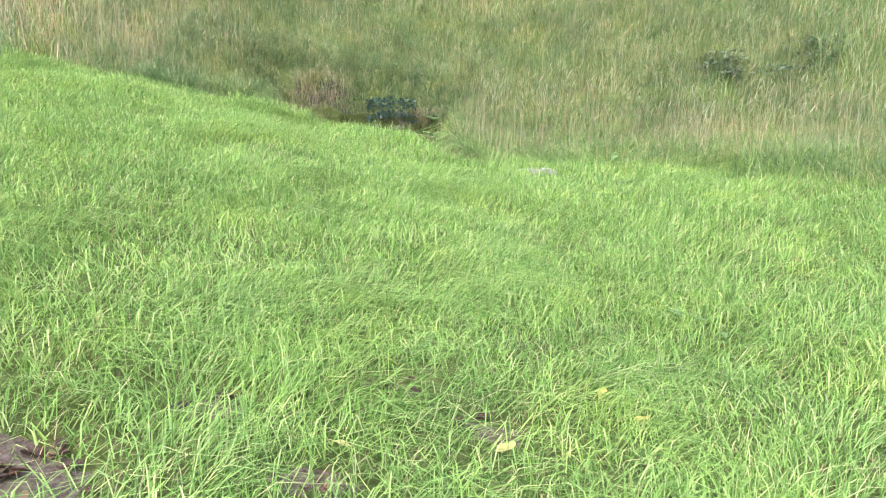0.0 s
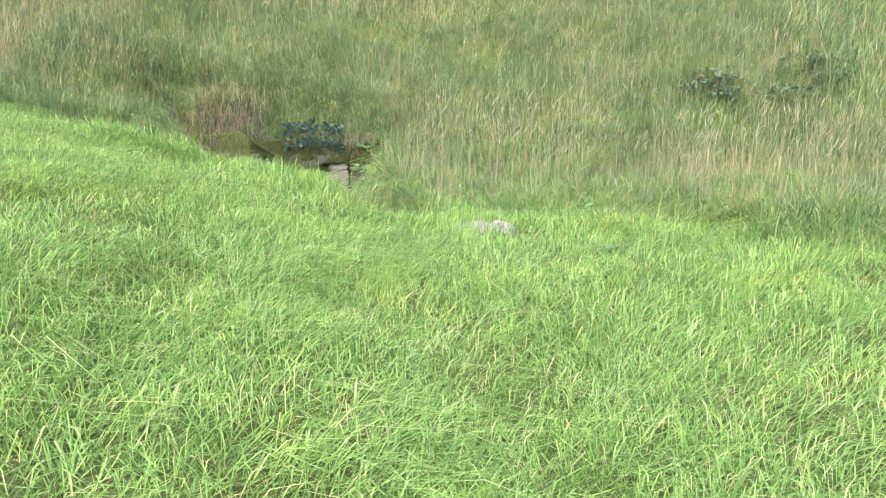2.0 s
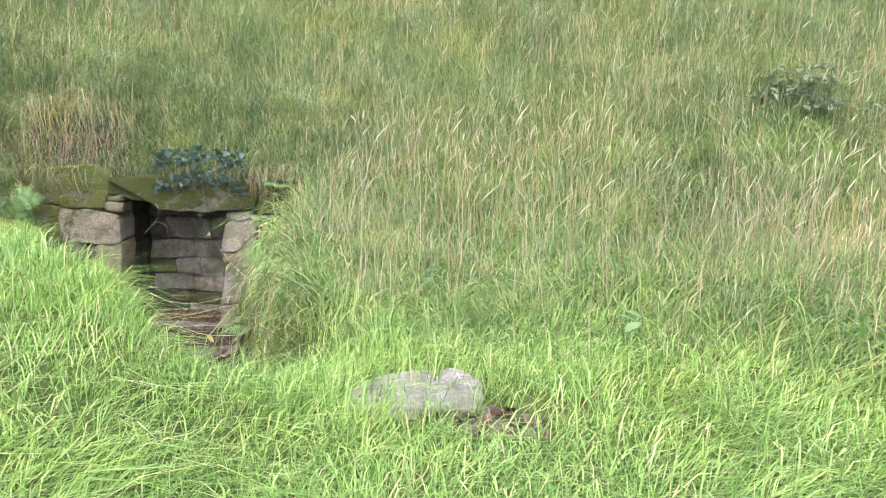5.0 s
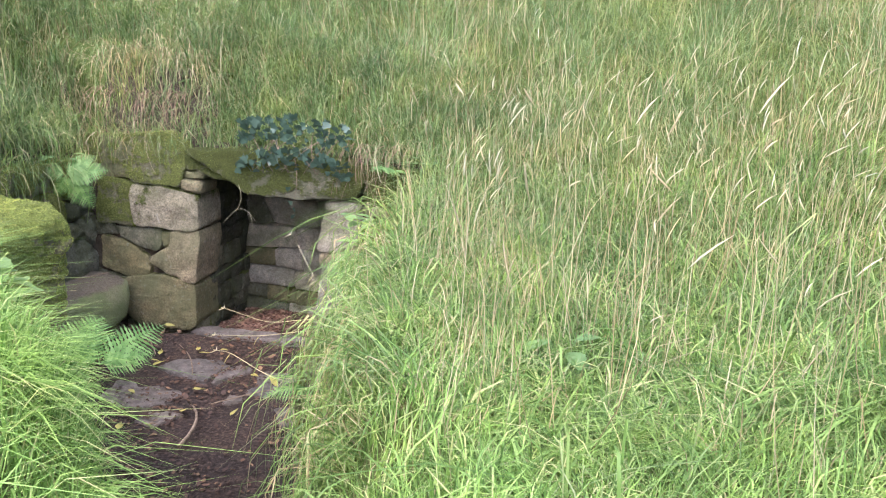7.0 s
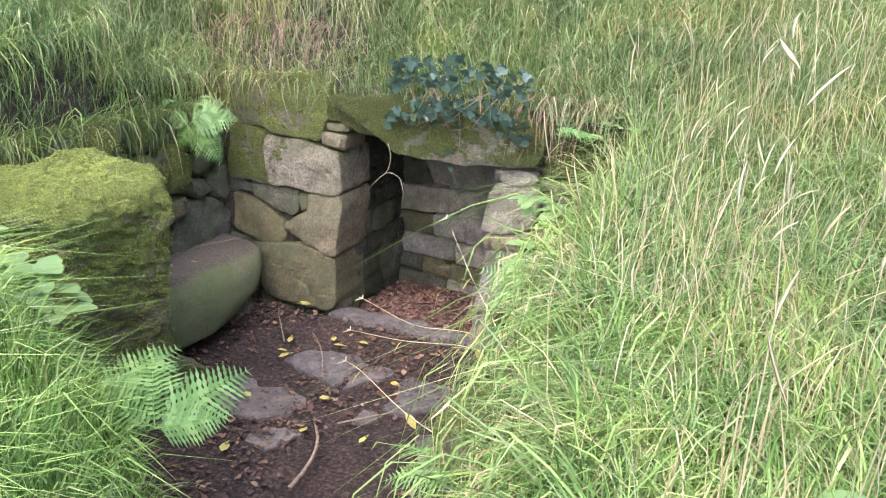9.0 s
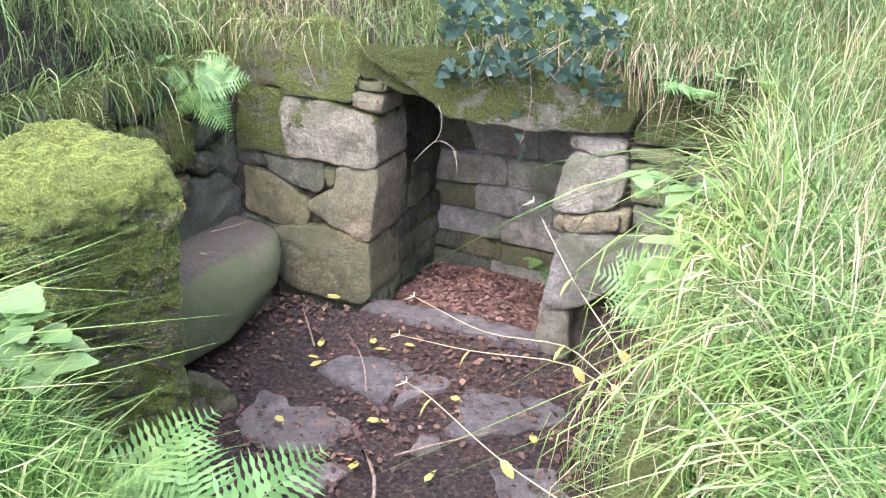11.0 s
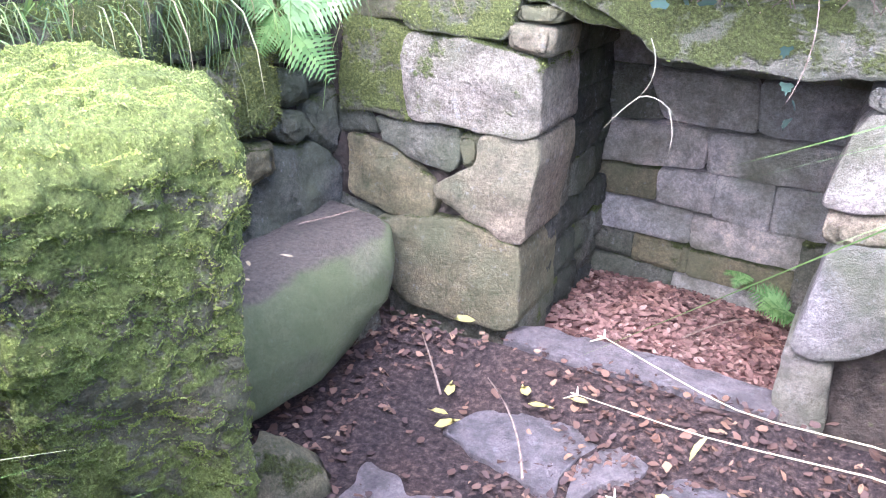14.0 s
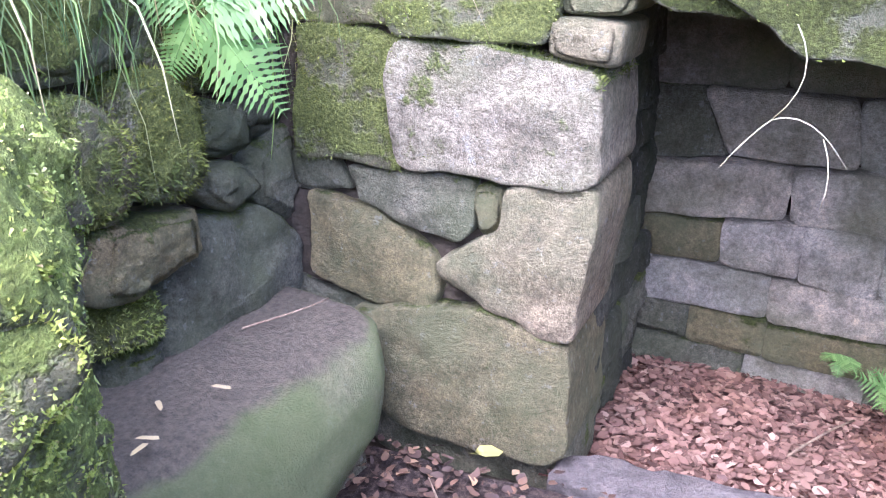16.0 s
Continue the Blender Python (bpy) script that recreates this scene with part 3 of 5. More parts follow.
# niche: back wall and cheeks
for mat_, o_, p_ in ((GREY, 0.0, ((0.12, 0.83), (0.49, 0.82), (0.515, 0.645), (0.20, 0.655))), (GREY, -0.02, ((0.505, 0.82), (0.95, 0.83), (0.95, 0.645), (0.525, 0.64))),
                     (DARK, -0.01, ((-0.06, 0.83), (0.11, 0.83), (0.19, 0.65), (-0.06, 0.63))), (GREY, 0.0, ((-0.06, 0.62), (0.36, 0.632), (0.36, 0.49), (-0.06, 0.465))),
                     (GREY, 0.01, ((0.37, 0.63), (0.80, 0.63), (0.78, 0.48), (0.375, 0.485))), (WARM, 0.0, ((-0.06, 0.455), (0.20, 0.46), (0.20, 0.345), (-0.06, 0.345))),
                     (GREY, 0.012, ((0.21, 0.465), (0.41, 0.48), (0.41, 0.33), (0.21, 0.345))), (GREY, 0.008, ((0.418, 0.475), (0.61, 0.475), (0.61, 0.295), (0.418, 0.325))),
                     (GREY, 0.0, ((0.62, 0.47), (0.95, 0.47), (0.95, 0.305), (0.62, 0.30))), (GREY, 0.004, ((-0.06, 0.335), (0.345, 0.325), (0.345, 0.195), (-0.06, 0.21))),
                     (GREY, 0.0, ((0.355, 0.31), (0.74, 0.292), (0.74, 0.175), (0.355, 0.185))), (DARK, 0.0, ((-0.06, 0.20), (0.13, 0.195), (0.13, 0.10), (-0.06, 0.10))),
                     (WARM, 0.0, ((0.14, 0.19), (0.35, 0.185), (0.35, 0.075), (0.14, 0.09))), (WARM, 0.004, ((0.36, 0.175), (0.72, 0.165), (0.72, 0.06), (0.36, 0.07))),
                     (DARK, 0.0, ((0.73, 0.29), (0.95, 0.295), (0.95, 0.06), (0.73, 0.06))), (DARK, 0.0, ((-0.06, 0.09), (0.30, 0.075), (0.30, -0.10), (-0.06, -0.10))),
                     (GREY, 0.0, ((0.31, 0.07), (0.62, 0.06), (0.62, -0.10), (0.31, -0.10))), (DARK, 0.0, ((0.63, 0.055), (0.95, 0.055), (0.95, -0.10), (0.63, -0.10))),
                     (ARCH, -0.02, ((-0.06, 1.14), (0.32, 1.14), (0.32, 0.84), (-0.06, 0.84))), (ARCH, -0.02, ((0.33, 1.14), (0.95, 1.14), (0.95, 0.835), (0.33, 0.835)))):
    stone(wall_niche, BACK, mat_, p_, 0.12, o_, round_=0.012, jitter=0.006, rough=0.008, bulge=0.004)
# Left cheek mostly in CHEEK, whose near-black colour includes the niche's shade.
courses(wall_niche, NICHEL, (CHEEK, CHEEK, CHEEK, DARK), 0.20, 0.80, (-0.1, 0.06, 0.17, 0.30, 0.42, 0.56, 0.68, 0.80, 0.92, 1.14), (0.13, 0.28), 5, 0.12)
courses(wall_niche, NICHER, (DARK, GREY), -0.80, -0.25, (-0.1, 0.10, 0.27, 0.45, 0.62, 0.80, 0.97, 1.14), (0.2, 0.35), 6, 0.12)

# side wall behind the bench
for mat_, o_, p_ in ((MOSSY, 0.06, ((-0.66, 0.78), (-0.54, 0.75), (-0.46, 0.79), (-0.48, 0.88), (-0.56, 0.97), (-0.66, 0.96))), (MOSSY, 0.05, ((-0.45, 0.77), (-0.35, 0.74), (-0.28, 0.78), (-0.29, 0.91), (-0.37, 0.98), (-0.46, 0.975))),
                     (DARK, 0.0, ((-0.27, 0.82), (-0.17, 0.78), (-0.10, 0.78), (-0.10, 0.87), (-0.27, 0.925))), (DARK, 0.03, ((-0.29, 0.73), (-0.19, 0.66), (-0.09, 0.69), (-0.14, 0.76), (-0.29, 0.785))),
                     (WARM, 0.05, ((-0.60, 0.62), (-0.52, 0.595), (-0.32, 0.63), (-0.32, 0.715), (-0.58, 0.745))), (DARK, 0.02, ((-0.42, 0.36), (-0.20, 0.30), (0.02, 0.33), (0.05, 0.55), (-0.09, 0.65), (-0.29, 0.68), (-0.41, 0.59))),
                     (MOSSY, 0.02, ((-0.57, 0.50), (-0.43, 0.49), (-0.43, 0.585), (-0.57, 0.595))), (DARK, 0.01, ((-0.56, 0.34), (-0.43, 0.34), (-0.43, 0.475), (-0.56, 0.485))),
                     (DARK, 0.0, ((-0.08, 0.66), (0.06, 0.57), (0.06, 0.80), (-0.08, 0.77))), (DARK, -0.02, ((-0.09, 0.79), (0.06, 0.80), (0.06, 1.06), (-0.09, 1.06))),
                     (MOSSY, 0.02, ((-0.66, 0.99), (-0.38, 1.0), (-0.38, 1.16), (-0.66, 1.16))), (MOSSY, 0.0, ((-0.37, 1.0), (-0.26, 0.94), (-0.10, 0.90), (-0.10, 1.14), (-0.37, 1.16))),
                     (MOSSY, 0.03, ((-1.0, 0.86), (-0.68, 0.86), (-0.68, 1.17), (-1.0, 1.15))), (DARK, 0.0, ((-1.0, 0.42), (-0.62, 0.42), (-0.62, 0.84), (-1.0, 0.85))),
                     (MOSSY, 0.0, ((-1.4, 0.7), (-1.02, 0.7), (-1.02, 1.15), (-1.4, 1.12))), (DARK, 0.0, ((-0.9, 0.0), (-0.5, 0.0), (-0.5, 0.33), (-0.9, 0.4))), (DARK, 0.0, ((-0.49, 0.0), (0.04, 0.0), (0.04, 0.30), (-0.49, 0.34)))):
    stone(wall_left, LEFT, mat_, p_, 0.16, o_, round_=0.022, rough=0.02, bulge=0.015)

courses(wall_right, RIGHT, (DARK, MOSSY, WARM), 0.02, 1.75, (0.0, 0.16, 0.33, 0.48, 0.62, 0.76), (0.18, 0.4), 8, 0.14)

# sill of the niche
sill = stone(None, FLAT, FLAG, ((-0.03, -0.05), (0.30, -0.075), (0.80, -0.06), (0.80, 0.06), (0.40, 0.075), (0.0, 0.06)), 0.14, 0.118, "stone_sill", n=64, round_=0.012, jitter=0.014)
tagged(sill, "long worn grey stone sill across the niche floor", "sill", kind="structure")

# flagstones
for o_, p_ in ((0.066, ((0.02, -0.51), (0.09, -0.31), (0.24, -0.18), (0.39, -0.14), (0.43, -0.27), (0.38, -0.40), (0.36, -0.60), (0.22, -0.57))),
               (0.064, ((0.455, -0.30), (0.54, -0.38), (0.46, -0.52), (0.40, -0.60), (0.385, -0.44))),
               (0.060, ((0.60, -0.44), (0.64, -0.28), (0.80, -0.22), (0.97, -0.19), (1.06, -0.34), (0.98, -0.46), (0.88, -0.57), (0.72, -0.68), (0.64, -0.67), (0.66, -0.56))),
               (0.060, ((-0.06, -0.93), (-0.09, -0.70), (0.00, -0.73), (0.06, -0.77), (0.20, -0.71), (0.31, -0.76), (0.32, -0.89), (0.20, -0.99), (0.05, -1.0))),
               (0.056, ((0.26, -1.14), (0.27, -1.01), (0.43, -0.99), (0.37, -1.18))), (0.054, ((0.56, -0.72), (0.62, -0.70), (0.66, -0.77), (0.58, -0.82))),
               (0.056, ((0.86, -0.80), (1.04, -0.72), (1.14, -0.86), (0.98, -0.98)))):
    f_ = stone(None, FLAT, FLAG, p_, 0.06, o_ - 0.010, "flagstone", n=72, round_=0.006, jitter=0.022, rough=0.007, bulge=0.003)
    tagged(f_, "worn grey flagstone half sunk in dark soil", "flagstone", "flagstones of the well floor")

# the fallen pale slab in the lawn
zs = float(land(2.37, -3.42))
fs_ = stone(None, pose(2.37, -3.42, zs, 4, -2, 8), SLAB, ((-0.24, -0.10), (-0.10, -0.16), (0.20, -0.12), (0.24, 0.04), (0.16, 0.15), (-0.14, 0.13), (-0.25, 0.03)), 0.08, 0.055, "stone_slab", round_=0.014)
tagged(fs_, "bleached flat stone slab lying in the grass", "stone slab")


# ---- bench slab, its prop, the moss-grown block ----
def loft(name, levels, mat, n=64, rough=0.02, seed=1.0, freq=7, parent=None, label="", cap_rings=5, rise=0.02, step=0.025, fine=0.55):
    """A rough boulder lofted through outlines (z, polygon); tops and bottoms closed."""
    vs, fs = [], []
    rows = [(z, resample(p, n, seed, 0.0)) for z, p in levels]
    full = []
    for (za, a), (zb, b) in zip(rows, rows[1:]):
        steps = max(2, int((zb - za) / step))
        full += [(za + (zb - za) * k / steps, [p.lerp(q, k / steps) for p, q in zip(a, b)]) for k in range(steps)]
    full.append(rows[-1])
    top = full[-1]
    mid = sum(top[1], Vector()) / n
    for k in range(0, cap_rings + 1):
        s = 1 - k / (cap_rings + 0.4) if k else 0.96
        full.append((top[0] + rise * (1 - s), [mid + (p - mid) * s for p in top[1]]))
    for z, ring in full:
        for p in ring:
            c = Vector((p.x, p.y, z))
            d = Vector((noise.noise(c * freq + Vector((seed, 0, 0))), noise.noise(c * freq + Vector((0, seed, 0))), noise.noise(c * freq + Vector((0, 0, seed)))))
            e = Vector((noise.noise(c * freq * 4), noise.noise(c * freq * 4 + Vector((5, 0, 0))), noise.noise(c * freq * 4 + Vector((0, 5, 0)))))
            vs.append(c + d * rough + e * rough * fine)
    for r in range(len(full) - 1):
        fs += [(r * n + j, r * n + (j + 1) % n, (r + 1) * n + (j + 1) % n, (r + 1) * n + j) for j in range(n)]
    fs.append(tuple(range((len(full) - 1) * n, len(full) * n)))
    fs.append(tuple(range(n))[::-1])
    me_ = mesh_from(name, vs, fs, mat)
    return part(name, me_, parent, label)


bench = loft("stone_bench", [(0.10, ((-0.66, -0.95), (-0.44, -0.90), (-0.39, -0.56), (-0.46, -0.36), (-0.66, -0.30))),
                             (0.135, ((-0.70, -0.97), (-0.40, -0.92), (-0.335, -0.56), (-0.37, -0.36), (-0.46, -0.27), (-0.68, -0.22))),
                             (0.24, ((-0.72, -0.97), (-0.39, -0.92), (-0.325, -0.52), (-0.335, -0.21), (-0.42, -0.12), (-0.70, -0.08))),
                             (0.34, ((-0.72, -0.96), (-0.42, -0.91), (-0.345, -0.50), (-0.34, -0.17), (-0.41, -0.07), (-0.72, -0.04))),
                             (0.41, ((-0.72, -0.95), (-0.45, -0.90), (-0.39, -0.50), (-0.37, -0.16), (-0.43, -0.05), (-0.72, -0.02))),
                             (0.435, ((-0.72, -0.94), (-0.49, -0.88), (-0.43, -0.49), (-0.41, -0.17), (-0.47, -0.06), (-0.72, -0.03)))], BENCH, 72, 0.008, 2.0, 4, cap_rings=9, rise=0.012)
tagged(bench, "thick rounded stone bench slab green with algae against the side wall", "stone bench")
prop = loft("prop_stone", [(0.0, ((-0.66, -0.32), (-0.42, -0.30), (-0.36, -0.14), (-0.66, -0.12))), (0.2, ((-0.66, -0.30), (-0.45, -0.28), (-0.42, -0.16), (-0.66, -0.12)))], DARK, 28, 0.015, 5.0)
tagged(prop, "dark damp stone propping up the bench slab", "stone")
chock = loft("loose_stone", [(0.02, ((-0.33, -1.02), (-0.16, -0.98), (-0.10, -0.84), (-0.20, -0.74), (-0.36, -0.80))), (0.09, ((-0.30, -1.0), (-0.20, -0.96), (-0.15, -0.86), (-0.23, -0.78), (-0.34, -0.84))), (0.15, ((-0.29, -0.95), (-0.23, -0.93), (-0.21, -0.87), (-0.26, -0.83), (-0.31, -0.86)))], WARM, 32, 0.02, 7.0)
tagged(chock, "loose grey stone lying by the foot of the block", "stone")

edge_stone = loft("edge_stone", [(0.02, ((1.44, -2.16), (1.60, -2.20), (1.66, -1.86), (1.50, -1.78))), (0.26, ((1.45, -2.12), (1.58, -2.15), (1.62, -1.88), (1.50, -1.82))), (0.36, ((1.48, -2.08), (1.56, -2.09), (1.58, -1.92), (1.51, -1.88)))], WARM, 32, 0.02, 9.0)
tagged(edge_stone, "grey upright stone edging the sunken way under the grass", "stone")

block = thing("mossy_block", (-0.3, -1.2, 0.0), "tall squared stone block thickly grown with bright moss", "stone block")
bx = lambda p: tuple((a + 0.3, b + 1.2) for a, b in p)
body = loft("block_body", [(0.0, bx(((-0.14, -1.10), (-0.34, -1.36), (-0.74, -1.34), (-0.70, -0.86), (-0.25, -0.96)))),
                           (0.45, bx(((-0.10, -1.13), (-0.27, -1.44), (-0.72, -1.45), (-0.68, -0.88), (-0.23, -0.98)))),
                           (0.80, bx(((-0.03, -1.17), (-0.16, -1.52), (-0.66, -1.55), (-0.64, -0.92), (-0.22, -0.99)))),
                           (1.02, bx(((0.015, -1.20), (-0.12, -1.60), (-0.62, -1.62), (-0.62, -0.94), (-0.20, -0.99)))),
                           (1.075, bx(((-0.01, -1.21), (-0.14, -1.57), (-0.60, -1.58), (-0.60, -0.96), (-0.22, -1.02)))),
                           (1.10, bx(((-0.06, -1.23), (-0.18, -1.52), (-0.57, -1.53), (-0.57, -1.0), (-0.25, -1.06))))], PILLAR, 190, 0.022, 3.0, 9, block, cap_rings=22, step=0.012, fine=0.95)


def moss(name, ob, mat, number, size, keep, seed, parent, wscale=1.0):
    """Short moss shoots standing on an object's faces; keep(centre, normal) gives the cover, 0 to 1."""
    r = np.random.RandomState(seed)
    me_ = ob.data
    cen = np.array([p.center[:] for p in me_.polygons])
    nor = np.array([p.normal[:] for p in me_.polygons])
    area = np.array([p.area for p in me_.polygons])
    w = area * keep(cen, nor)
    pick = r.choice(len(w), number, p=w / w.sum())
    tri = [me_.polygons[i].vertices for i in range(len(me_.polygons))]
    co = np.array([v.co[:] for v in me_.vertices])
    pts = np.zeros((number, 3))
    for k, i in enumerate(pick):
        q = r.dirichlet(np.ones(len(tri[i])))
        pts[k] = q @ co[list(tri[i])]
    n_ = nor[pick] + r.normal(0, 0.55, (number, 3)) + np.array([0, 0, -0.15])
    n_ /= np.linalg.norm(n_, axis=1)[:, None]
    length = size * (0.5 + r.rand(number))
    side = np.cross(n_, r.normal(size=(number, 3)))
    side /= np.linalg.norm(side, axis=1)[:, None]
    tip = pts + n_ * length[:, None]
    me2 = strips(name, mat, pts - nor[pick] * 0.002, tip, r.normal(0, size * 0.15, (number, 3)), length * 0.42 * wscale, side, 1)
    return part(name, me2, parent)


def block_cover(c, n):
    patch = np.array([noise.noise(Vector(p) * 6) + 0.5 * noise.noise(Vector(p) * 17) for p in c])
    seen = np.where((n[:, 0] > -0.3) | (n[:, 2] > 0.3), 1.0, 0.15)
    return seen * np.clip(0.5 + 1.8 * (patch + 0.55 * (c[:, 2] - 0.62) + 0.5 * np.maximum(n[:, 2], 0)), 0, 1)


moss("moss", body, MOSSTUFT, 270000, 0.0072, block_cover, 4, block, 0.75)


# ---- grass ----
def scatter(number, x0, x1, y0, y1, seed, keep):
    r = np.random.RandomState(seed)
    x, y = r.uniform(x0, x1, number), r.uniform(y0, y1, number)
    k = r.rand(number) < keep(x, y)
    return x[k], y[k], r


LINE_X, LINE_Y = (-8, -2.2, -0.8, 0, 1.4, 2.0, 2.7, 3.4, 3.9, 4.4, 4.9, 5.5, 9), (-1.4, -1.5, -1.55, -1.75, -2.0, -2.35, -2.65, -2.8, -3.3, -4.5, -5.3, -5.8, -6.5)


def tall(x, y):
    """0 on the short lawn, 1 in the long grass of the bank."""
    line = np.interp(x, LINE_X, LINE_Y) + 0.34 * wob(x, y, 2.4, 21) + 0.22 * wob(x, y, 7.0, 22)
    return smooth01(-0.7, 0.8, y - line)


def blades(name, mat, x, y, r, height, width, lean, wind, segs, label, spread=1.0, sink=0.01, droop=0.0, clump=0.0):
    """A sward of blades rooted on the land. lean: how far the tips go sideways; wind: its main direction."""
    n = len(x)
    z = land(x, y) - sink
    root = np.stack([x, y, z], 1)
    a = r.rand(n) * 6.2832
    go = np.stack([np.cos(a), np.sin(a)], 1) * spread + np.array(wind)
    if clump:
        go = go + clump * np.stack([wob(x, y, 5.0, 61) + wob(x, y, 12.0, 63), wob(x, y, 5.0, 62) + wob(x, y, 12.0, 64)], 1)
    reach = height * lean * (0.4 + 0.9 * r.rand(n))
    tip = root.copy()
    tip[:, :2] += go * reach[:, None]
    tip[:, 2] += height * (1 - 0.35 * np.minimum(1, np.linalg.norm(go, axis=1) * lean)) - droop * reach
    bend = np.zeros((n, 3))
    bend[:, 2] = 0.16 * height + 0.3 * droop * reach
    bend[:, :2] = -go * (reach * 0.16)[:, None]
    b = r.rand(n) * 6.2832
    side = np.stack([np.cos(b), np.sin(b), np.zeros(n)], 1)
    me_ = strips(name, mat, root, tip, bend, width, side, segs)
    return tagged(new(name, me_), label, "grass", kind="stuff")


WIND = (0.5, 0.1)


def lawn_keep(x, y):
    d = pit_depth(x, y)
    near = 0.45 + 0.55 * smooth01(-11, -8.5, y)
    return (1 - tall(x, y)) * (1 - worn(x, y)) * ((d < 0.03) | (y < -2.95)) * near


x, y, r = scatter(330000, -4.2, 6.6, -11.0, -1.5, 11, lawn_keep)
edge = smooth01(-0.7, -0.15, pit_depth(x, y)) * smooth01(-4.6, -3.0, y)
h = (0.095 + 0.095 * r.rand(len(x))) * (1 + 0.45 * wob(x, y, 5, 31)) * (1 + 0.5 * edge)
blades("lawn_grass", LAWN, x, y, r, h, 0.0029 + 0.0028 * r.rand(len(x)), (0.65 + 1.05 * r.rand(len(x))) * (1 - 0.45 * edge), WIND, 2, "short bright green lawn grass blown over by the wind", 1.0, droop=0.25, clump=1.0)

x, y, r = scatter(14000, -4.2, 6.6, -11.0, -1.5, 12, lambda x, y: (1 - tall(x, y)) * (pit_depth(x, y) < 0.0))
blades("dry_lawn_grass", STRAW, x, y, r, 0.06 + 0.05 * r.rand(len(x)), 0.003 + 0.0 * x, 0.9, WIND, 2, "scattered dry yellow blades in the lawn", 1.0)


def wall_near(x, y):
    return ((x > -0.8) & (x < 1.42) & (y > -1.0) & (y < 0.05))


def bank_keep(x, y):
    return tall(x, y) * (pit_depth(x, y) < np.where((x > 1.1) & (y < -1.0), 0.10, 0.0)) * ~wall_near(x, y)


def long_height(x, y, r):
    t = tall(x, y)
    lip = np.exp(-np.maximum(0, -pit_depth(x, y)) / 0.35) * (y < -1.0)
    return (0.13 + 0.27 * r.rand(len(x)) * t) * (1 + 0.45 * wob(x, y, 3.2, 41)) * (1 + 0.4 * wob(x, y, 9.0, 42)) * (0.75 + 0.5 * r.rand(len(x))) * (1 - 0.25 * lip)


x, y, r = scatter(190000, -3.4, 6.6, -5.6, 2.4, 13, bank_keep)
blades("meadow_grass", MEADOW, x, y, r, long_height(x, y, r) * 0.88, 0.0026 + 0.0030 * r.rand(len(x)) ** 2, 0.3 + 1.15 * r.rand(len(x)), (0.05, -0.08), 3, "long green meadow grass on the bank", 1.1, droop=0.5, clump=1.1)
x, y, r = scatter(150000, 1.3, 5.2, -4.6, -0.2, 14, lambda x, y: bank_keep(x, y) * np.clip(0.55 + 0.7 * wob(x, y, 2.6, 65) - 0.5 * smooth01(-1.9, -0.6, y), 0.05, 1))
blades("lush_bank_grass", LUSH, x, y, r, long_height(x, y, r) * 0.85, 0.0030 + 0.003 * r.rand(len(x)), 0.4 + 1.1 * r.rand(len(x)), (0.05, -0.1), 3, "lush green grass arching over the edge of the way", 1.2, droop=0.6, clump=1.2)
x, y, r = scatter(10000, 1.45, 4.4, -4.2, -0.7, 89, lambda x, y: bank_keep(x, y) * np.clip(0.5 + 0.9 * wob(x, y, 4.0, 66), 0, 1))
blades("coarse_grass", LUSH, x, y, r, 0.22 + 0.22 * r.rand(len(x)), 0.0055 + 0.004 * r.rand(len(x)), 0.5 + 0.9 * r.rand(len(x)), (-0.15, -0.15), 4, "broad-bladed green grass tufts arching out of the bank", 1.2, droop=0.9, clump=1.3)
x, y, r = scatter(65000, -10, 14, 2.2, 13, 15, lambda x, y: np.ones(len(x)))
blades("far_meadow_grass", MEADOW, x, y, r, (0.22 + 0.3 * r.rand(len(x))) * (1 + 0.5 * wob(x, y, 2.5, 43)), 0.008 + 0.006 * r.rand(len(x)), 0.4 + 1.0 * r.rand(len(x)), (0.1, -0.1), 2, "long meadow grass high on the bank", 1.1, droop=0.3, clump=1.1)
x, y, r = scatter(60000, -10, 14, -6, 2.6, 16, lambda x, y: ((x < -3.2) | (x > 6.3)) * np.clip(tall(x, y) + 0.2, 0, 1))
blades("side_meadow_grass", MEADOW, x, y, r, (0.2 + 0.28 * r.rand(len(x))) * (1 + 0.5 * wob(x, y, 2.5, 44)), 0.007 + 0.005 * r.rand(len(x)), 0.3 + 0.7 * r.rand(len(x)), (0.2, -0.1), 2, "long meadow grass beside the lawn", 0.9)


def straw_keep(x, y):
    tan_left = np.exp(-((x + 2.6) ** 2 / 2.5 + (y + 0.3) ** 2 / 0.8))
    tan_right = 0.55 * np.exp(-((x - 4.3) ** 2 / 0.6 + (y + 1.7) ** 2 / 1.6))
    tan_foot = np.exp(-((x - 2.0) ** 2 / 0.08 + (y + 2.25) ** 2 / 0.12))
    return bank_keep(x, y) * np.clip(0.22 + 0.5 * wob(x, y, 3.5, 51) + 1.2 * (tan_left + tan_right + tan_foot), 0, 1)


x, y, r = scatter(105000, -5.5, 7.5, -5.6, 3.2, 17, straw_keep)
blades("dry_meadow_grass", STRAW, x, y, r, long_height(x, y, r) * 0.98, 0.0023 + 0.0018 * r.rand(len(x)), 0.1 + 1.0 * r.rand(len(x)), (0.05, -0.05), 3, "dry straw-coloured grass among the green on the bank", 0.8, droop=0.25, clump=0.9)

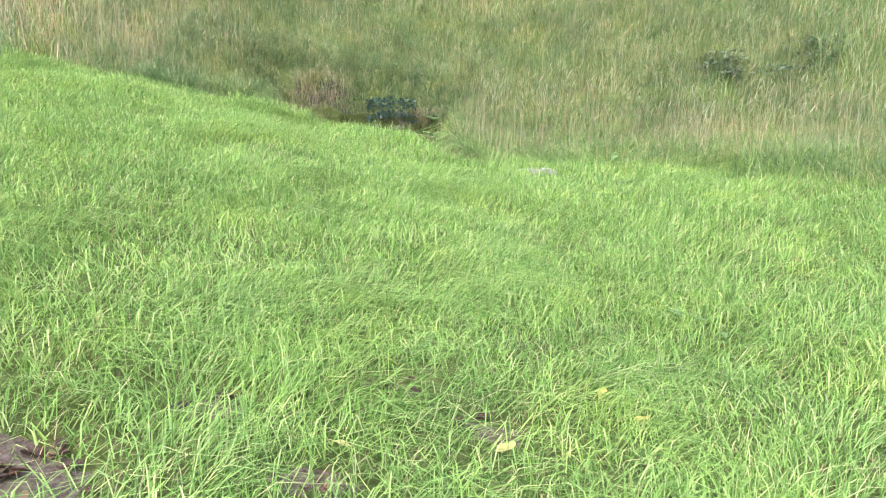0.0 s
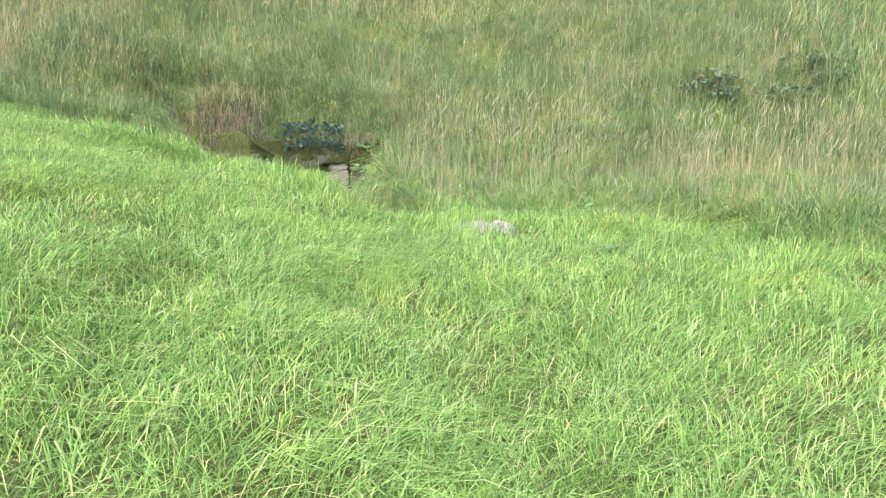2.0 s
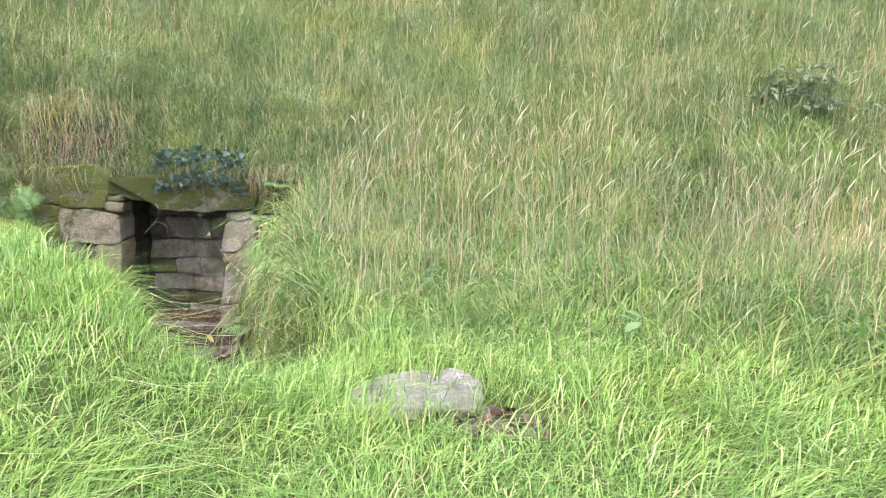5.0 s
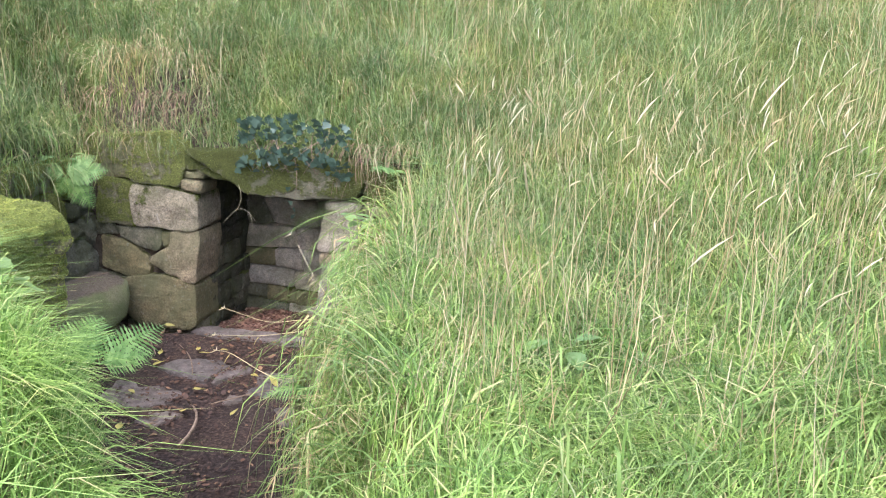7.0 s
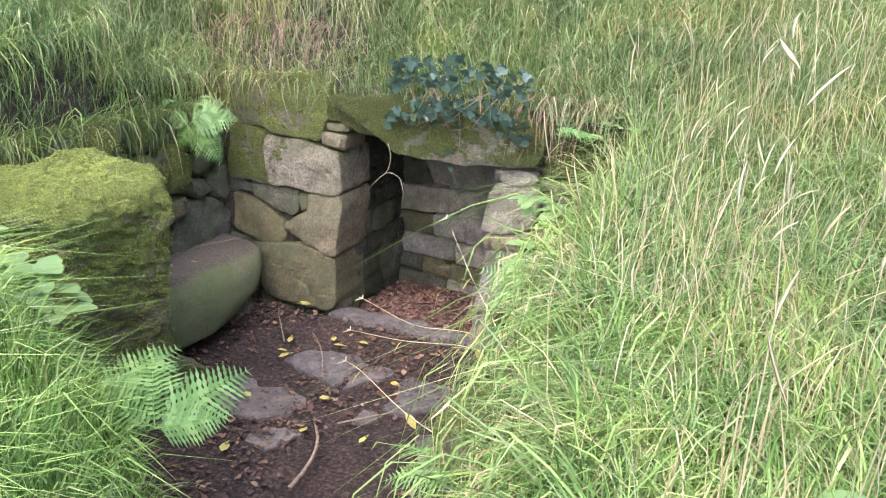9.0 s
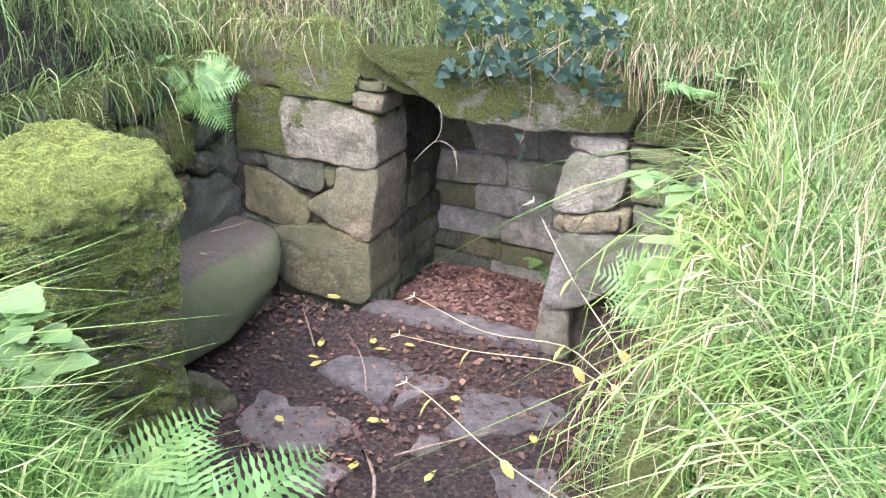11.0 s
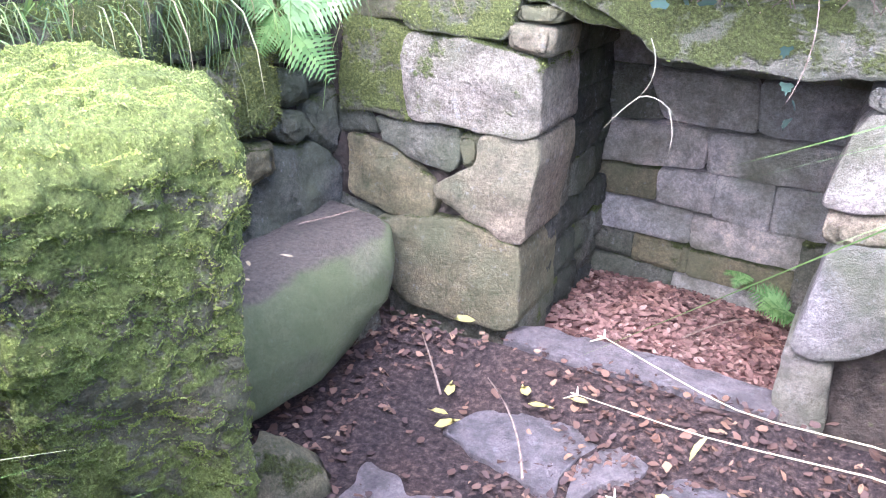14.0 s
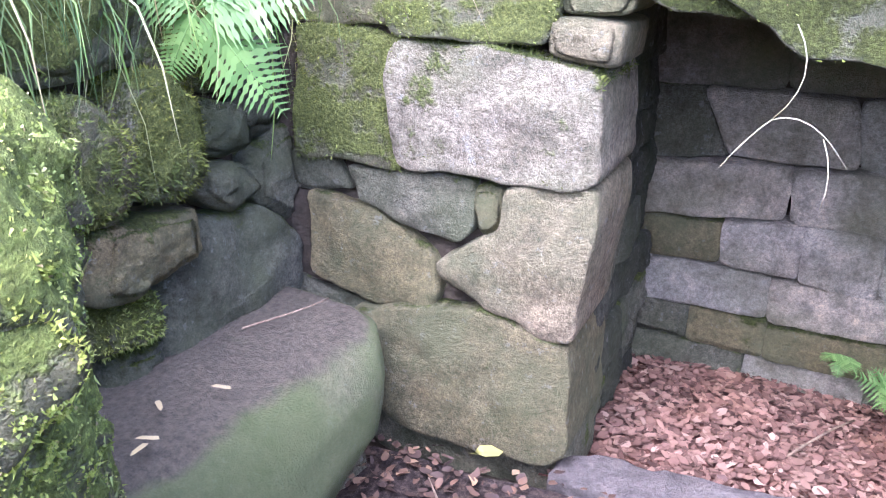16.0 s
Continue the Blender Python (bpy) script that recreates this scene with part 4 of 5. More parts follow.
x, y, r = scatter(34000, -9, 12, -1.6, 9, 90, lambda x, y: ((x < -3.0) | (x > 6.5) | (y > 2.2)) * np.clip(0.15 + 0.6 * wob(x, y, 1.6, 52) + 0.6 * smooth01(-2.0, -4.5, x), 0, 1))
blades("far_dry_grass", STRAW, x, y, r, 0.3 + 0.4 * r.rand(len(x)), 0.006 + 0.004 * r.rand(len(x)), 0.2 + 0.6 * r.rand(len(x)), (0.1, -0.05), 2, "dry pale grass in patches high on the bank", 0.9, droop=0.2, clump=0.7)


def seed_stalks(name, x, y, r, lo, hi, thick, label, head=1.0):
    """Flowering grass stems, each ending in a narrow nodding seed head."""
    n = len(x)
    z = land(x, y)
    root = np.stack([x, y, z], 1)
    tip = root + np.stack([r.normal(0.02, 0.11, n), r.normal(-0.03, 0.10, n), lo + (hi - lo) * r.rand(n)], 1)
    bend = np.stack([r.normal(0, 0.035, n), r.normal(0, 0.035, n), 0 * x], 1)
    ang = r.rand(n) * 3.1416
    side = np.stack([np.cos(ang), np.sin(ang), 0 * x], 1)
    stems = strips(name, STRAW, root, tip, bend, np.full(n, thick), side, 3)
    vs, fs = [], []
    for k in range(n):
        d = Vector(tip[k] - root[k]).normalized() + Vector((r.normal(0.05, 0.35), r.normal(0, 0.3), 0.0))
        d.normalize()
        L, w = r.uniform(0.05, 0.13) * (0.6 + 0.4 * head), r.uniform(0.0014, 0.0034) * (thick / 0.0022) * head
        a = d.orthogonal().normalized()
        b = d.cross(a)
        p0 = Vector(tip[k]) - d * 0.01
        o = len(vs)
        for s, ww in ((0.0, 0.25), (0.3, 1.0), (0.65, 0.8)):
            sag = Vector((0.012, 0, -0.010)) * (s * s)
            vs += [p0 + d * (L * s) + sag + a * (w * ww * math.cos(j * 2.0944)) + b * (w * ww * math.sin(j * 2.0944)) for j in range(3)]
        vs.append(p0 + d * L + Vector((0.012, 0, -0.010)))
        for q in range(2):
            fs += [(o + q * 3 + j, o + q * 3 + (j + 1) % 3, o + q * 3 + 3 + (j + 1) % 3, o + q * 3 + 3 + j) for j in range(3)]
        fs += [(o + 6 + j, o + 6 + (j + 1) % 3, o + 9) for j in range(3)]
    ob = tagged(new(name, stems), label, "grass", kind="stuff")
    part("seed_heads", mesh_from("seed_heads", vs, fs, SEED), ob)
    return ob


x, y, r = scatter(8000, -3.6, 7.0, -3.6, 3.5, 18, lambda x, y: bank_keep(x, y) * np.clip(0.35 + 0.4 * wob(x, y, 2, 61) + 0.4 * np.exp(-((x - 4.3) ** 2 / 0.7 + (y + 1.6) ** 2 / 1.5)), 0, 1) * (pit_depth(x, y) < -0.15))
seed_stalks("seeding_grass", x, y, r, 0.35, 0.75, 0.0022, "pale flowering grass stems with nodding seed heads")
x, y, r = scatter(3500, -9, 12, 2.5, 12, 19, lambda x, y: np.full(len(x), 0.8))
seed_stalks("far_seeding_grass", x, y, r, 0.5, 0.9, 0.006, "pale flowering grass high on the bank")

x, y, r = scatter(70000, -10, 12, -16, -1.6, 22, lambda x, y: 1.0 * ((x < -4.1) | (x > 6.5) | (y < -10.8)) * (1 - tall(x, y)))
blades("outer_lawn_grass", LAWN, x, y, r, 0.10 + 0.08 * r.rand(len(x)), 0.010 + 0.008 * r.rand(len(x)), 0.8, WIND, 2, "short green grass of the wider lawn", 1.0)

r = np.random.RandomState(24)
x, y = r.uniform(2.05, 3.3, 110), r.uniform(-2.6, -0.9, 110)
seed_stalks("tall_seeding_grass", x, y, r, 0.55, 0.95, 0.0030, "tall pale grass stems with heavy seed heads", 0.9)


# ---- grass hanging over the stones ----
def fringe(name, mat, n, place, seed, length, width, label, out=0.35):
    """Blades rooted along an edge that arch outwards and hang. place(r, n): roots and outward directions."""
    r = np.random.RandomState(seed)
    root, go = place(r, n)
    L = length[0] + (length[1] - length[0]) * r.rand(n)
    tip = root + go * (L * out * (0.4 + r.rand(n)))[:, None] + r.normal(0, 0.3, (n, 3)) * L[:, None]
    tip[:, 2] -= L * (0.05 + 0.75 * r.rand(n))
    bend = go * (L * 0.22)[:, None]
    bend[:, 2] = L * (0.25 + 0.25 * r.rand(n))
    a = r.rand(n) * 6.2832
    side = np.stack([np.cos(a), np.sin(a), 0.3 * np.sin(3 * a)], 1)
    me_ = strips(name, mat, root, tip, bend, width * (0.6 + 0.8 * r.rand(n)), side, 4)
    return tagged(new(name, me_), label, "grass", kind="stuff")


def rear_edge(r, n):
    x = r.uniform(-0.80, 1.42, n)
    root = np.stack([x, r.uniform(0.02, 0.16, n), np.zeros(n)], 1)
    root[:, 2] = land(root[:, 0], np.maximum(root[:, 1], 0.09)) + 0.0
    return root, np.stack([r.normal(0, 0.3, n), -np.ones(n), np.zeros(n)], 1)


def rear_edge_sides(r, n):
    root, go = rear_edge(r, n)
    pick = r.rand(n)
    root[:, 0] = np.where(pick < 0.55, r.uniform(-0.85, -0.05, n), r.uniform(0.98, 1.45, n))
    return root, go


def earth_edge(r, n):
    root = np.stack([r.uniform(-1.0, 0.12, n), r.uniform(0.16, 0.26, n), np.zeros(n)], 1)
    root[:, 2] = land(root[:, 0], root[:, 1] + 0.04)
    return root, np.stack([r.normal(0, 0.3, n), -np.ones(n), np.zeros(n)], 1)


def left_edge(r, n):
    y = r.uniform(-1.75, 0.05, n)
    root = np.stack([r.uniform(-0.95, -0.74, n), y, np.zeros(n)], 1)
    root[:, 2] = np.maximum(land(root[:, 0] - 0.06, root[:, 1]), 1.12)
    return root, np.stack([np.ones(n), r.normal(0, 0.3, n), np.zeros(n)], 1)


def right_edge(r, n):
    y = -0.80 - 1.5 * r.rand(n) ** 0.75
    x = np.interp(-y, (0, 1.4, 2.1, 2.4), (1.40, 1.42, 1.60, 1.75)) + r.uniform(0.0, 0.25, n)
    root = np.stack([x, y, land(x, y)], 1)
    return root, np.stack([-np.ones(n), r.normal(-0.3, 0.3, n), np.zeros(n)], 1)


fringe("hanging_grass", MEADOW, 500, rear_edge, 71, (0.08, 0.20), 0.0035, "thin green grass hanging over the lintel")
fringe("hanging_grass", MEADOW, 700, rear_edge_sides, 72, (0.06, 0.26), 0.0035, "long grass hanging down over the mossy stones")
fringe("hanging_dry_grass", STRAW, 300, rear_edge_sides, 73, (0.08, 0.34), 0.003, "dry straw and roots hanging from the bank")
fringe("hanging_dry_grass", STRAW, 420, earth_edge, 78, (0.12, 0.36), 0.003, "dry straw hanging over the bare earth face")
fringe("hanging_grass", MEADOW, 420, earth_edge, 79, (0.10, 0.30), 0.0035, "grass hanging over the bare earth face")
fringe("hanging_grass", MEADOW, 2600, left_edge, 74, (0.08, 0.32), 0.0035, "long grass hanging over the side wall")
fringe("hanging_grass", LUSH, 550, left_edge, 70, (0.12, 0.36), 0.0045, "lush long grass hanging over the side wall")
fringe("hanging_dry_grass", STRAW, 220, left_edge, 75, (0.1, 0.35), 0.003, "dry grass hanging over the side wall")
fringe("hanging_grass", MEADOW, 900, right_edge, 80, (0.12, 0.40), 0.0045, "meadow grass arching over the edge of the way")
fringe("hanging_grass", LUSH, 1300, right_edge, 76, (0.14, 0.42), 0.0048, "lush long grass arching over the edge of the way")
fringe("hanging_dry_grass", STRAW, 350, right_edge, 77, (0.2, 0.45), 0.004, "dry blades among the arching grass")


# upright grass standing on the top of the wall
def tuft_bank(name, mat, n, x0, x1, y0, y1, seed, lo, hi, label):
    r = np.random.RandomState(seed)
    x, y = r.uniform(x0, x1, n), r.uniform(y0, y1, n)
    return blades(name, mat, x, y, r, lo + (hi - lo) * r.rand(n), 0.0035 + 0.002 * r.rand(n), 0.7, (0.0, -0.5), 3, label, 0.9, droop=0.5)


tuft_bank("wall_top_grass", MEADOW, 7000, -1.3, 1.7, 0.07, 0.75, 81, 0.14, 0.34, "long grass on the bank over the lintel")
tuft_bank("side_top_grass", MEADOW, 9000, -2.2, -0.86, -1.7, 0.5, 84, 0.18, 0.40, "long grass on the bank above the side wall")
tuft_bank("bank_tuft", LAWN, 3600, -0.85, 0.05, -2.45, -1.80, 83, 0.14, 0.34, "lush long grass beside the mossy block")


def block_tuft(name, mat, n, seed, lo, hi, label):
    r = np.random.RandomState(seed)
    x, y = r.uniform(-0.60, 0.08, n), r.uniform(-2.15, -1.56, n)
    k = y < -1.64 - 0.75 * (x + 0.25)
    x, y = x[k], y[k]
    return blades(name, mat, x, y, r, lo + (hi - lo) * r.rand(len(x)), 0.0045 + 0.003 * r.rand(len(x)), 0.7, (-0.1, -0.3), 3, label, 0.9, droop=0.6)


x, y, r = scatter(36000, -0.9, 1.5, -3.3, -1.85, 88, lambda x, y: smooth01(-0.55, -0.1, pit_depth(x, y)) * (pit_depth(x, y) < 0.10) * (x < 1.5 + 0.6 * (y + 2.8)))
blades("slope_grass", LAWN, x, y, r, 0.10 + 0.13 * r.rand(len(x)), 0.0034 + 0.0026 * r.rand(len(x)), 0.3 + 0.8 * r.rand(len(x)), (0.05, -0.15), 3, "bright green grass arching down the edge of the way", 1.0, droop=0.6, clump=0.8)


block_tuft("tall_bank_tuft", LAWN, 2000, 85, 0.22, 0.42, "tall lush grass standing against the mossy block")
block_tuft("dry_bank_tuft", STRAW, 200, 86, 0.24, 0.50, "dry stalks among the lush grass beside the block")
tuft_bank("wall_top_dry_grass", STRAW, 1300, -1.3, 1.7, 0.07, 0.75, 82, 0.14, 0.32, "dry matted grass on the bank over the lintel")


# ---- leaf litter ----
def litter(name, mat, n, place, seed, size, label, flat=0.35):
    """Small curled leaves lying about, each a bent six-cornered blade."""
    r = np.random.RandomState(seed)
    P = place(r, n)
    vs, fs = [], []
    for k in range(n):
        L = r.uniform(*size)
        W = L * r.uniform(0.45, 0.8)
        m_ = Matrix.Translation(P[k]) @ Euler((r.normal(0, flat), r.normal(0, flat), r.rand() * 6.2832)).to_matrix().to_4x4()
        c = r.uniform(-0.08, 0.16) * L
        o = len(vs)
        rim = [(r.uniform(0.25, 0.55) if j % 2 else r.uniform(0.4, 0.62)) for j in range(7)]
        vs += [m_ @ Vector((L * q * math.cos(j * 0.8976), W * q * math.sin(j * 0.8976), c * q + r.uniform(-0.05, 0.10) * L)) for j, q in enumerate(rim)] + [m_ @ Vector((0, 0, 0))]
        fs += [(o + 7, o + j, o + (j + 1) % 7) for j in range(7)]
    return tagged(new(name, mesh_from(name, vs, fs, mat)), label, "leaf litter", kind="stuff")


def in_niche(r, n):
    x, y = r.uniform(-0.03, 0.88, n), r.uniform(0.02, 0.79, n)
    return np.stack([x, y, niche_floor(x, y) + r.uniform(0.002, 0.02, n)], 1)


def niche_floor(x, y):
    return -0.01 + 0.05 * np.exp(-((x - 0.3) ** 2 + (y - 0.4) ** 2) / 0.1) - 0.04 * smooth01(0.3, 0.9, x) + 0.012 * wob(x, y, 16, 91) + 0.06 * smooth01(0.2, 0.02, y)


ux, uy = np.meshgrid(np.linspace(-0.06, 0.94, 34), np.linspace(0.02, 0.86, 30))
uz = niche_floor(ux, uy)
vs = np.stack([ux.ravel(), uy.ravel(), uz.ravel()], 1)
fs = [(j * 34 + i, j * 34 + i + 1, (j + 1) * 34 + i + 1, (j + 1) * 34 + i) for j in range(29) for i in range(33)]
RED, tn, tl, tb = material("russet_mould", 0.85, 0.2)
c0 = ramp(tn, tl, tex(tn, tl, 45, 7, 0.75), ((0.35, (0.07, 0.03, 0.02)), (0.55, (0.17, 0.08, 0.055)), (0.72, (0.30, 0.17, 0.13))))
tl.new(c0, tb.inputs["Base Color"])
bump(tn, tl, tb, tex(tn, tl, 60, 7, 0.75), 1.0, 0.02)
tagged(new("niche_floor", mesh_from("niche_floor", vs, fs, RED)), "floor of the niche buried in russet leaf mould", "floor", kind="structure")
litter("russet_leaves", RUST, 6500, in_niche, 92, (0.013, 0.042), "bed of russet dead leaves in the niche", 0.22)


def on_floor(r, n):
    x, y = r.uniform(-0.7, 1.38, n * 4), r.uniform(-2.2, -0.03, n * 4)
    clump = np.clip(0.4 + 0.9 * wob(x, y, 6, 93), 0.05, 1)
    k = (pit_depth(x, y) > 0.12) & (r.rand(n * 4) < clump) & ~((x < -0.15) & (y < -0.95))
    x, y = np.resize(x[k], n), np.resize(y[k], n)
    return np.stack([x, y, land(x, y) + r.uniform(0.002, 0.022, n)], 1)


litter("dead_leaves", BROWN, 4200, on_floor, 94, (0.010, 0.036), "brown dead leaves strewn on the soil and flagstones", 0.3)

r = random.Random(7)
leaf_vs = [(-0.5, 0, 0.03), (-0.2, 0.3, 0.1), (0.25, 0.26, 0.06), (0.5, 0, 0.0), (0.25, -0.26, 0.08), (-0.2, -0.3, 0.06), (0, 0, 0.0), (0.75, 0.02, 0.02)]
leaf_fs = [(6, j, (j + 1) % 6) for j in range(6)] + [(3, 7, 2)]
yl = mesh_from("fallen_leaf", leaf_vs, leaf_fs, YELLOW)
for lx, ly, lz, s in ((-0.15, -0.06, 0.14, 0.07), (0.16, -0.28, 0.10, 0.05), (0.22, -0.33, 0.10, 0.06), (0.02, -0.50, 0.075, 0.06), (0.40, -0.75, 0.07, 0.06), (0.10, -0.90, 0.085, 0.05), (0.62, -0.52, 0.085, 0.05),
                      (0.45, -1.0, 0.065, 0.06), (-0.04, -0.36, 0.085, 0.05), (-0.02, -0.46, 0.075, 0.05), (0.31, -0.25, 0.10, 0.05), (0.70, -0.95, 0.065, 0.05), (0.95, -0.62, 0.07, 0.05), (0.25, -1.25, 0.07, 0.06)):
    f_ = new("fallen_leaf", yl)
    f_.matrix_world = Matrix.Translation((lx, ly, lz)) @ Euler((r.uniform(-0.3, 0.3), r.uniform(-0.3, 0.3), r.random() * 6)).to_matrix().to_4x4() @ Matrix.Diagonal((s, s, s, 1))
    tagged(f_, "fallen yellow leaf lying on the dark soil", "leaf", "fallen yellow leaves")

for kx, ky, a in ((-0.50, -0.70, 0.4), (-0.47, -0.74, 1.6), (-0.52, -0.62, 2.4), (-0.50, -0.52, 0.2)):
    vs, fs = [(0, 0, 0.004), (0.01, 0.005, 0.006), (0.035, 0.008, 0.004), (0.04, 0, 0.003), (0.03, -0.003, 0.004), (0.008, -0.004, 0.006)], [(0, 1, 2, 3, 4, 5)]
    k_ = new("sycamore_key", mesh_from("sycamore_key", vs, fs, STRAW))
    k_.matrix_world = Matrix.Translation((kx, ky, 0.462)) @ Euler((0, 0, a)).to_matrix().to_4x4()
    tagged(k_, "dry winged seed lying on the bench slab", "seed", "seeds on the bench")

for a, b, sag, rad in (((0.62, -1.36, 0.07), (0.45, -0.94, 0.085), (0.05, 0.03, 0.012), 0.010), ((0.30, -0.62, 0.09), (0.05, -0.30, 0.12), (0.02, 0.01, 0.012), 0.004), ((0.55, -0.90, 0.07), (0.85, -0.62, 0.085), (0.01, 0, 0.01), 0.004),
                       ((-0.05, -0.40, 0.09), (-0.25, -0.16, 0.11), (0, 0, 0.008), 0.004), ((-0.60, -0.30, 0.462), (-0.52, -0.10, 0.462), (0.02, 0, 0.006), 0.003), ((0.45, 0.35, 0.04), (0.6, 0.6, 0.04), (0, 0, 0.01), 0.004)):
    v_, f_ = tube(arc(a, b, sag, 6), rad, rad * 0.5)
    tagged(new("twig", mesh_from("twig", v_, f_, TWIG)), "thin dry twig lying on the ground", "twig", "fallen twigs")


# ---- ferns ----
def frond_mesh(length, seed, arch=0.35, pairs=15):
    """One fern frond along +x that arches down: a stalk and lobed leaflets in pairs."""
    r = random.Random(seed)
    vs, fs = [], []
    spine = lambda s: Vector((length * s, 0, length * arch * (s - 1.3 * s * s)))
    v, f = tube([spine(i / 8) for i in range(9)], 0.0025, 0.0006, 4)
    vs, fs = list(v), list(f)
    for k in range(pairs):
        s = 0.10 + 0.88 * k / pairs
        L = length * 0.34 * math.sin(math.pi * (0.16 + 0.84 * s) ** 0.8) * r.uniform(0.9, 1.1) + 0.004
        for sgn in (-1, 1):
            p = spine(s)
            d = Vector((0.42, sgn, r.uniform(-0.25, 0.05))).normalized()
            t = Vector((1, 0, -0.5)).normalized()
            m = 7
            o = len(vs)
            for i in range(m + 1):
                q = i / m
                w = L * 0.13 * (1 - q) ** 0.7 * (1.0 if i % 2 else 0.35) + 0.0005
                c = p + d * (L * q) + Vector((0, 0, -0.18 * L * q * q))
                vs += [c - t * w, c + t * w * 1.1]
            fs += [(o + 2 * i, o + 2 * i + 1, o + 2 * i + 3, o + 2 * i + 2) for i in range(m)]
    return mesh_from("frond", vs, fs, FERN)


def fern(at, fronds, label):
    """fronds: (length, turn, pitch, roll) each; turn 0 points to +x."""
    f_ = thing("fern", at, label, "fern", "ferns of the well")
    for k, (L, turn, pitch, roll) in enumerate(fronds):
        p_ = part("frond", frond_mesh(L, k + int(at[0] * 50)), f_)
        p_.matrix_basis = pose(0, 0, 0, 0, 0, turn) @ pose(0, 0, 0, 0, -pitch, 0) @ pose(0, 0, 0, roll, 0, 0)
    return f_


def spread_fern(at, fronds, across, face, label):
    """A fern seen flat: each frond runs along (across, up) parts of a direction and lies in the plane that faces out along face."""
    f_ = thing("fern", at, label, "fern", "ferns of the well")
    across, face = Vector(across).normalized(), Vector(face).normalized()
    for k, (L, side, rise, out) in enumerate(fronds):
        x_ = (across * side + Vector((0, 0, rise)) + face * out).normalized()
        z_ = (face - x_ * face.dot(x_)).normalized()
        y_ = z_.cross(x_)
        p_ = part("frond", frond_mesh(L, k + 60, 0.22, 17), f_)
        p_.matrix_basis = Matrix(((x_.x, y_.x, z_.x, 0), (x_.y, y_.y, z_.y, 0), (x_.z, y_.z, z_.z, 0), (0, 0, 0, 1)))
    return f_


spread_fern((-0.63, -0.30, 1.09), ((0.26, 0.95, 0.05, 0.25), (0.25, 0.55, -0.75, 0.2), (0.18, -0.75, 0.15, 0.3), (0.22, 0.9, 0.5, 0.3), (0.15, -0.3, -0.8, 0.3)),
            (0.93, 0.37, 0), (0.35, -0.75, 0.5), "green fern growing out of the damp wall corner")
spread_fern((0.78, -2.14, 0.80), ((0.28, 0.50, 0.60, -0.55), (0.25, -0.1, 0.70, -0.6), (0.24, -0.7, 0.55, -0.4), (0.18, 0.8, 0.25, -0.2)),
            (0.9, 0.43, 0), (0.35, -0.65, 0.75), "bright green fern on the grassy edge")
spread_fern((0.56, -2.12, 0.78), ((0.28, 0.35, 0.55, -0.5), (0.27, -0.3, 0.6, -0.5), (0.22, -0.8, 0.2, 0.0), (0.22, 0.7, 0.3, 0.0)),
            (0.9, 0.43, 0), (0.35, -0.65, 0.75), "bright green fern on the grassy edge")
spread_fern((1.40, -0.88, 0.80), ((0.28, -0.95, 0.35, 0.1), (0.26, -0.85, 0.65, 0.1), (0.24, -0.8, -0.1, 0.3), (0.18, -0.3, 0.9, 0.0)),
            (0.93, 0.37, 0), (-0.15, -0.75, 0.6), "green fern leaning out from under the bank")
fern((1.28, 0.0, 1.20), ((0.20, 200, 18, 10), (0.22, 240, 12, -10), (0.18, 280, 10, 0), (0.18, 170, 22, 0)), "small fern on top of the wall")
fern((0.74, 0.72, 0.03), ((0.19, 195, 35, -35), (0.17, 235, 25, -30), (0.18, 265, 30, -10), (0.15, 172, 45, -40), (0.14, 300, 20, 20)), "small fern growing in the niche")
fern((0.56, 0.76, 0.14), ((0.09, 230, 10, 0), (0.09, 290, 0, 0), (0.08, 260, -20, 0)), "tiny fern in a joint of the niche wall")
fern((1.42, -1.75, 0.62), ((0.22, 170, 10, 10), (0.2, 205, 0, -10), (0.18, 140, 15, 0)), "small fern on the side of the way")


# ---- ivy and leafy weeds ----
def ivy_leaf(size):
    """A five-lobed leaf lying in x, y, its stalk at the origin."""
    out = ((0, 0), (-0.34, -0.10), (-0.52, 0.18), (-0.30, 0.36), (-0.34, 0.66), (-0.12, 0.64), (0, 1.0), (0.12, 0.64), (0.34, 0.66), (0.30, 0.36), (0.52, 0.18), (0.34, -0.10))
    vs = [(a * size, b * size, size * (0.10 * abs(a) - 0.16 * b * b)) for a, b in out] + [(0, 0.3 * size, 0.03 * size)]
    return mesh_from("leaf", vs, [(12, j, (j + 1) % 12) for j in range(12)], IVY)


ivy = thing("ivy", (0.68, -0.06, 1.25), "clump of dark glossy ivy hanging over the lintel", "ivy")
kinds = [ivy_leaf(s) for s in (0.034, 0.044, 0.056)]
r = random.Random(31)
for k in range(250):
    u, v = r.uniform(-0.31, 0.36), r.uniform(-0.05, 0.22)
    v = v * (1 - 0.5 * abs(u)) - 0.03 * r.random()
    o = part("leaf", r.choice(kinds), ivy)
    dep = -0.03 - 0.09 * r.random() + 0.25 * max(0, v - 0.05)
    o.matrix_basis = Matrix.Translation((u, dep, v + 0.03 - 0.25 * abs(u) * (v < 0.05))) @ Euler((radians(-62 + r.gauss(0, 22)), radians(r.gauss(0, 25)), radians(r.gauss(0, 35))), "XYZ").to_matrix().to_4x4() @ Matrix.Rotation(radians(180 + r.gauss(0, 40)), 4, "Z")
sm = [tube(arc((r.uniform(-0.3, 0.3), 0.02, 0.15), (r.uniform(-0.3, 0.3), -0.05, -0.08), (0, -0.04, 0.02), 6), 0.003, 0.0015, 4) for _ in range(12)]
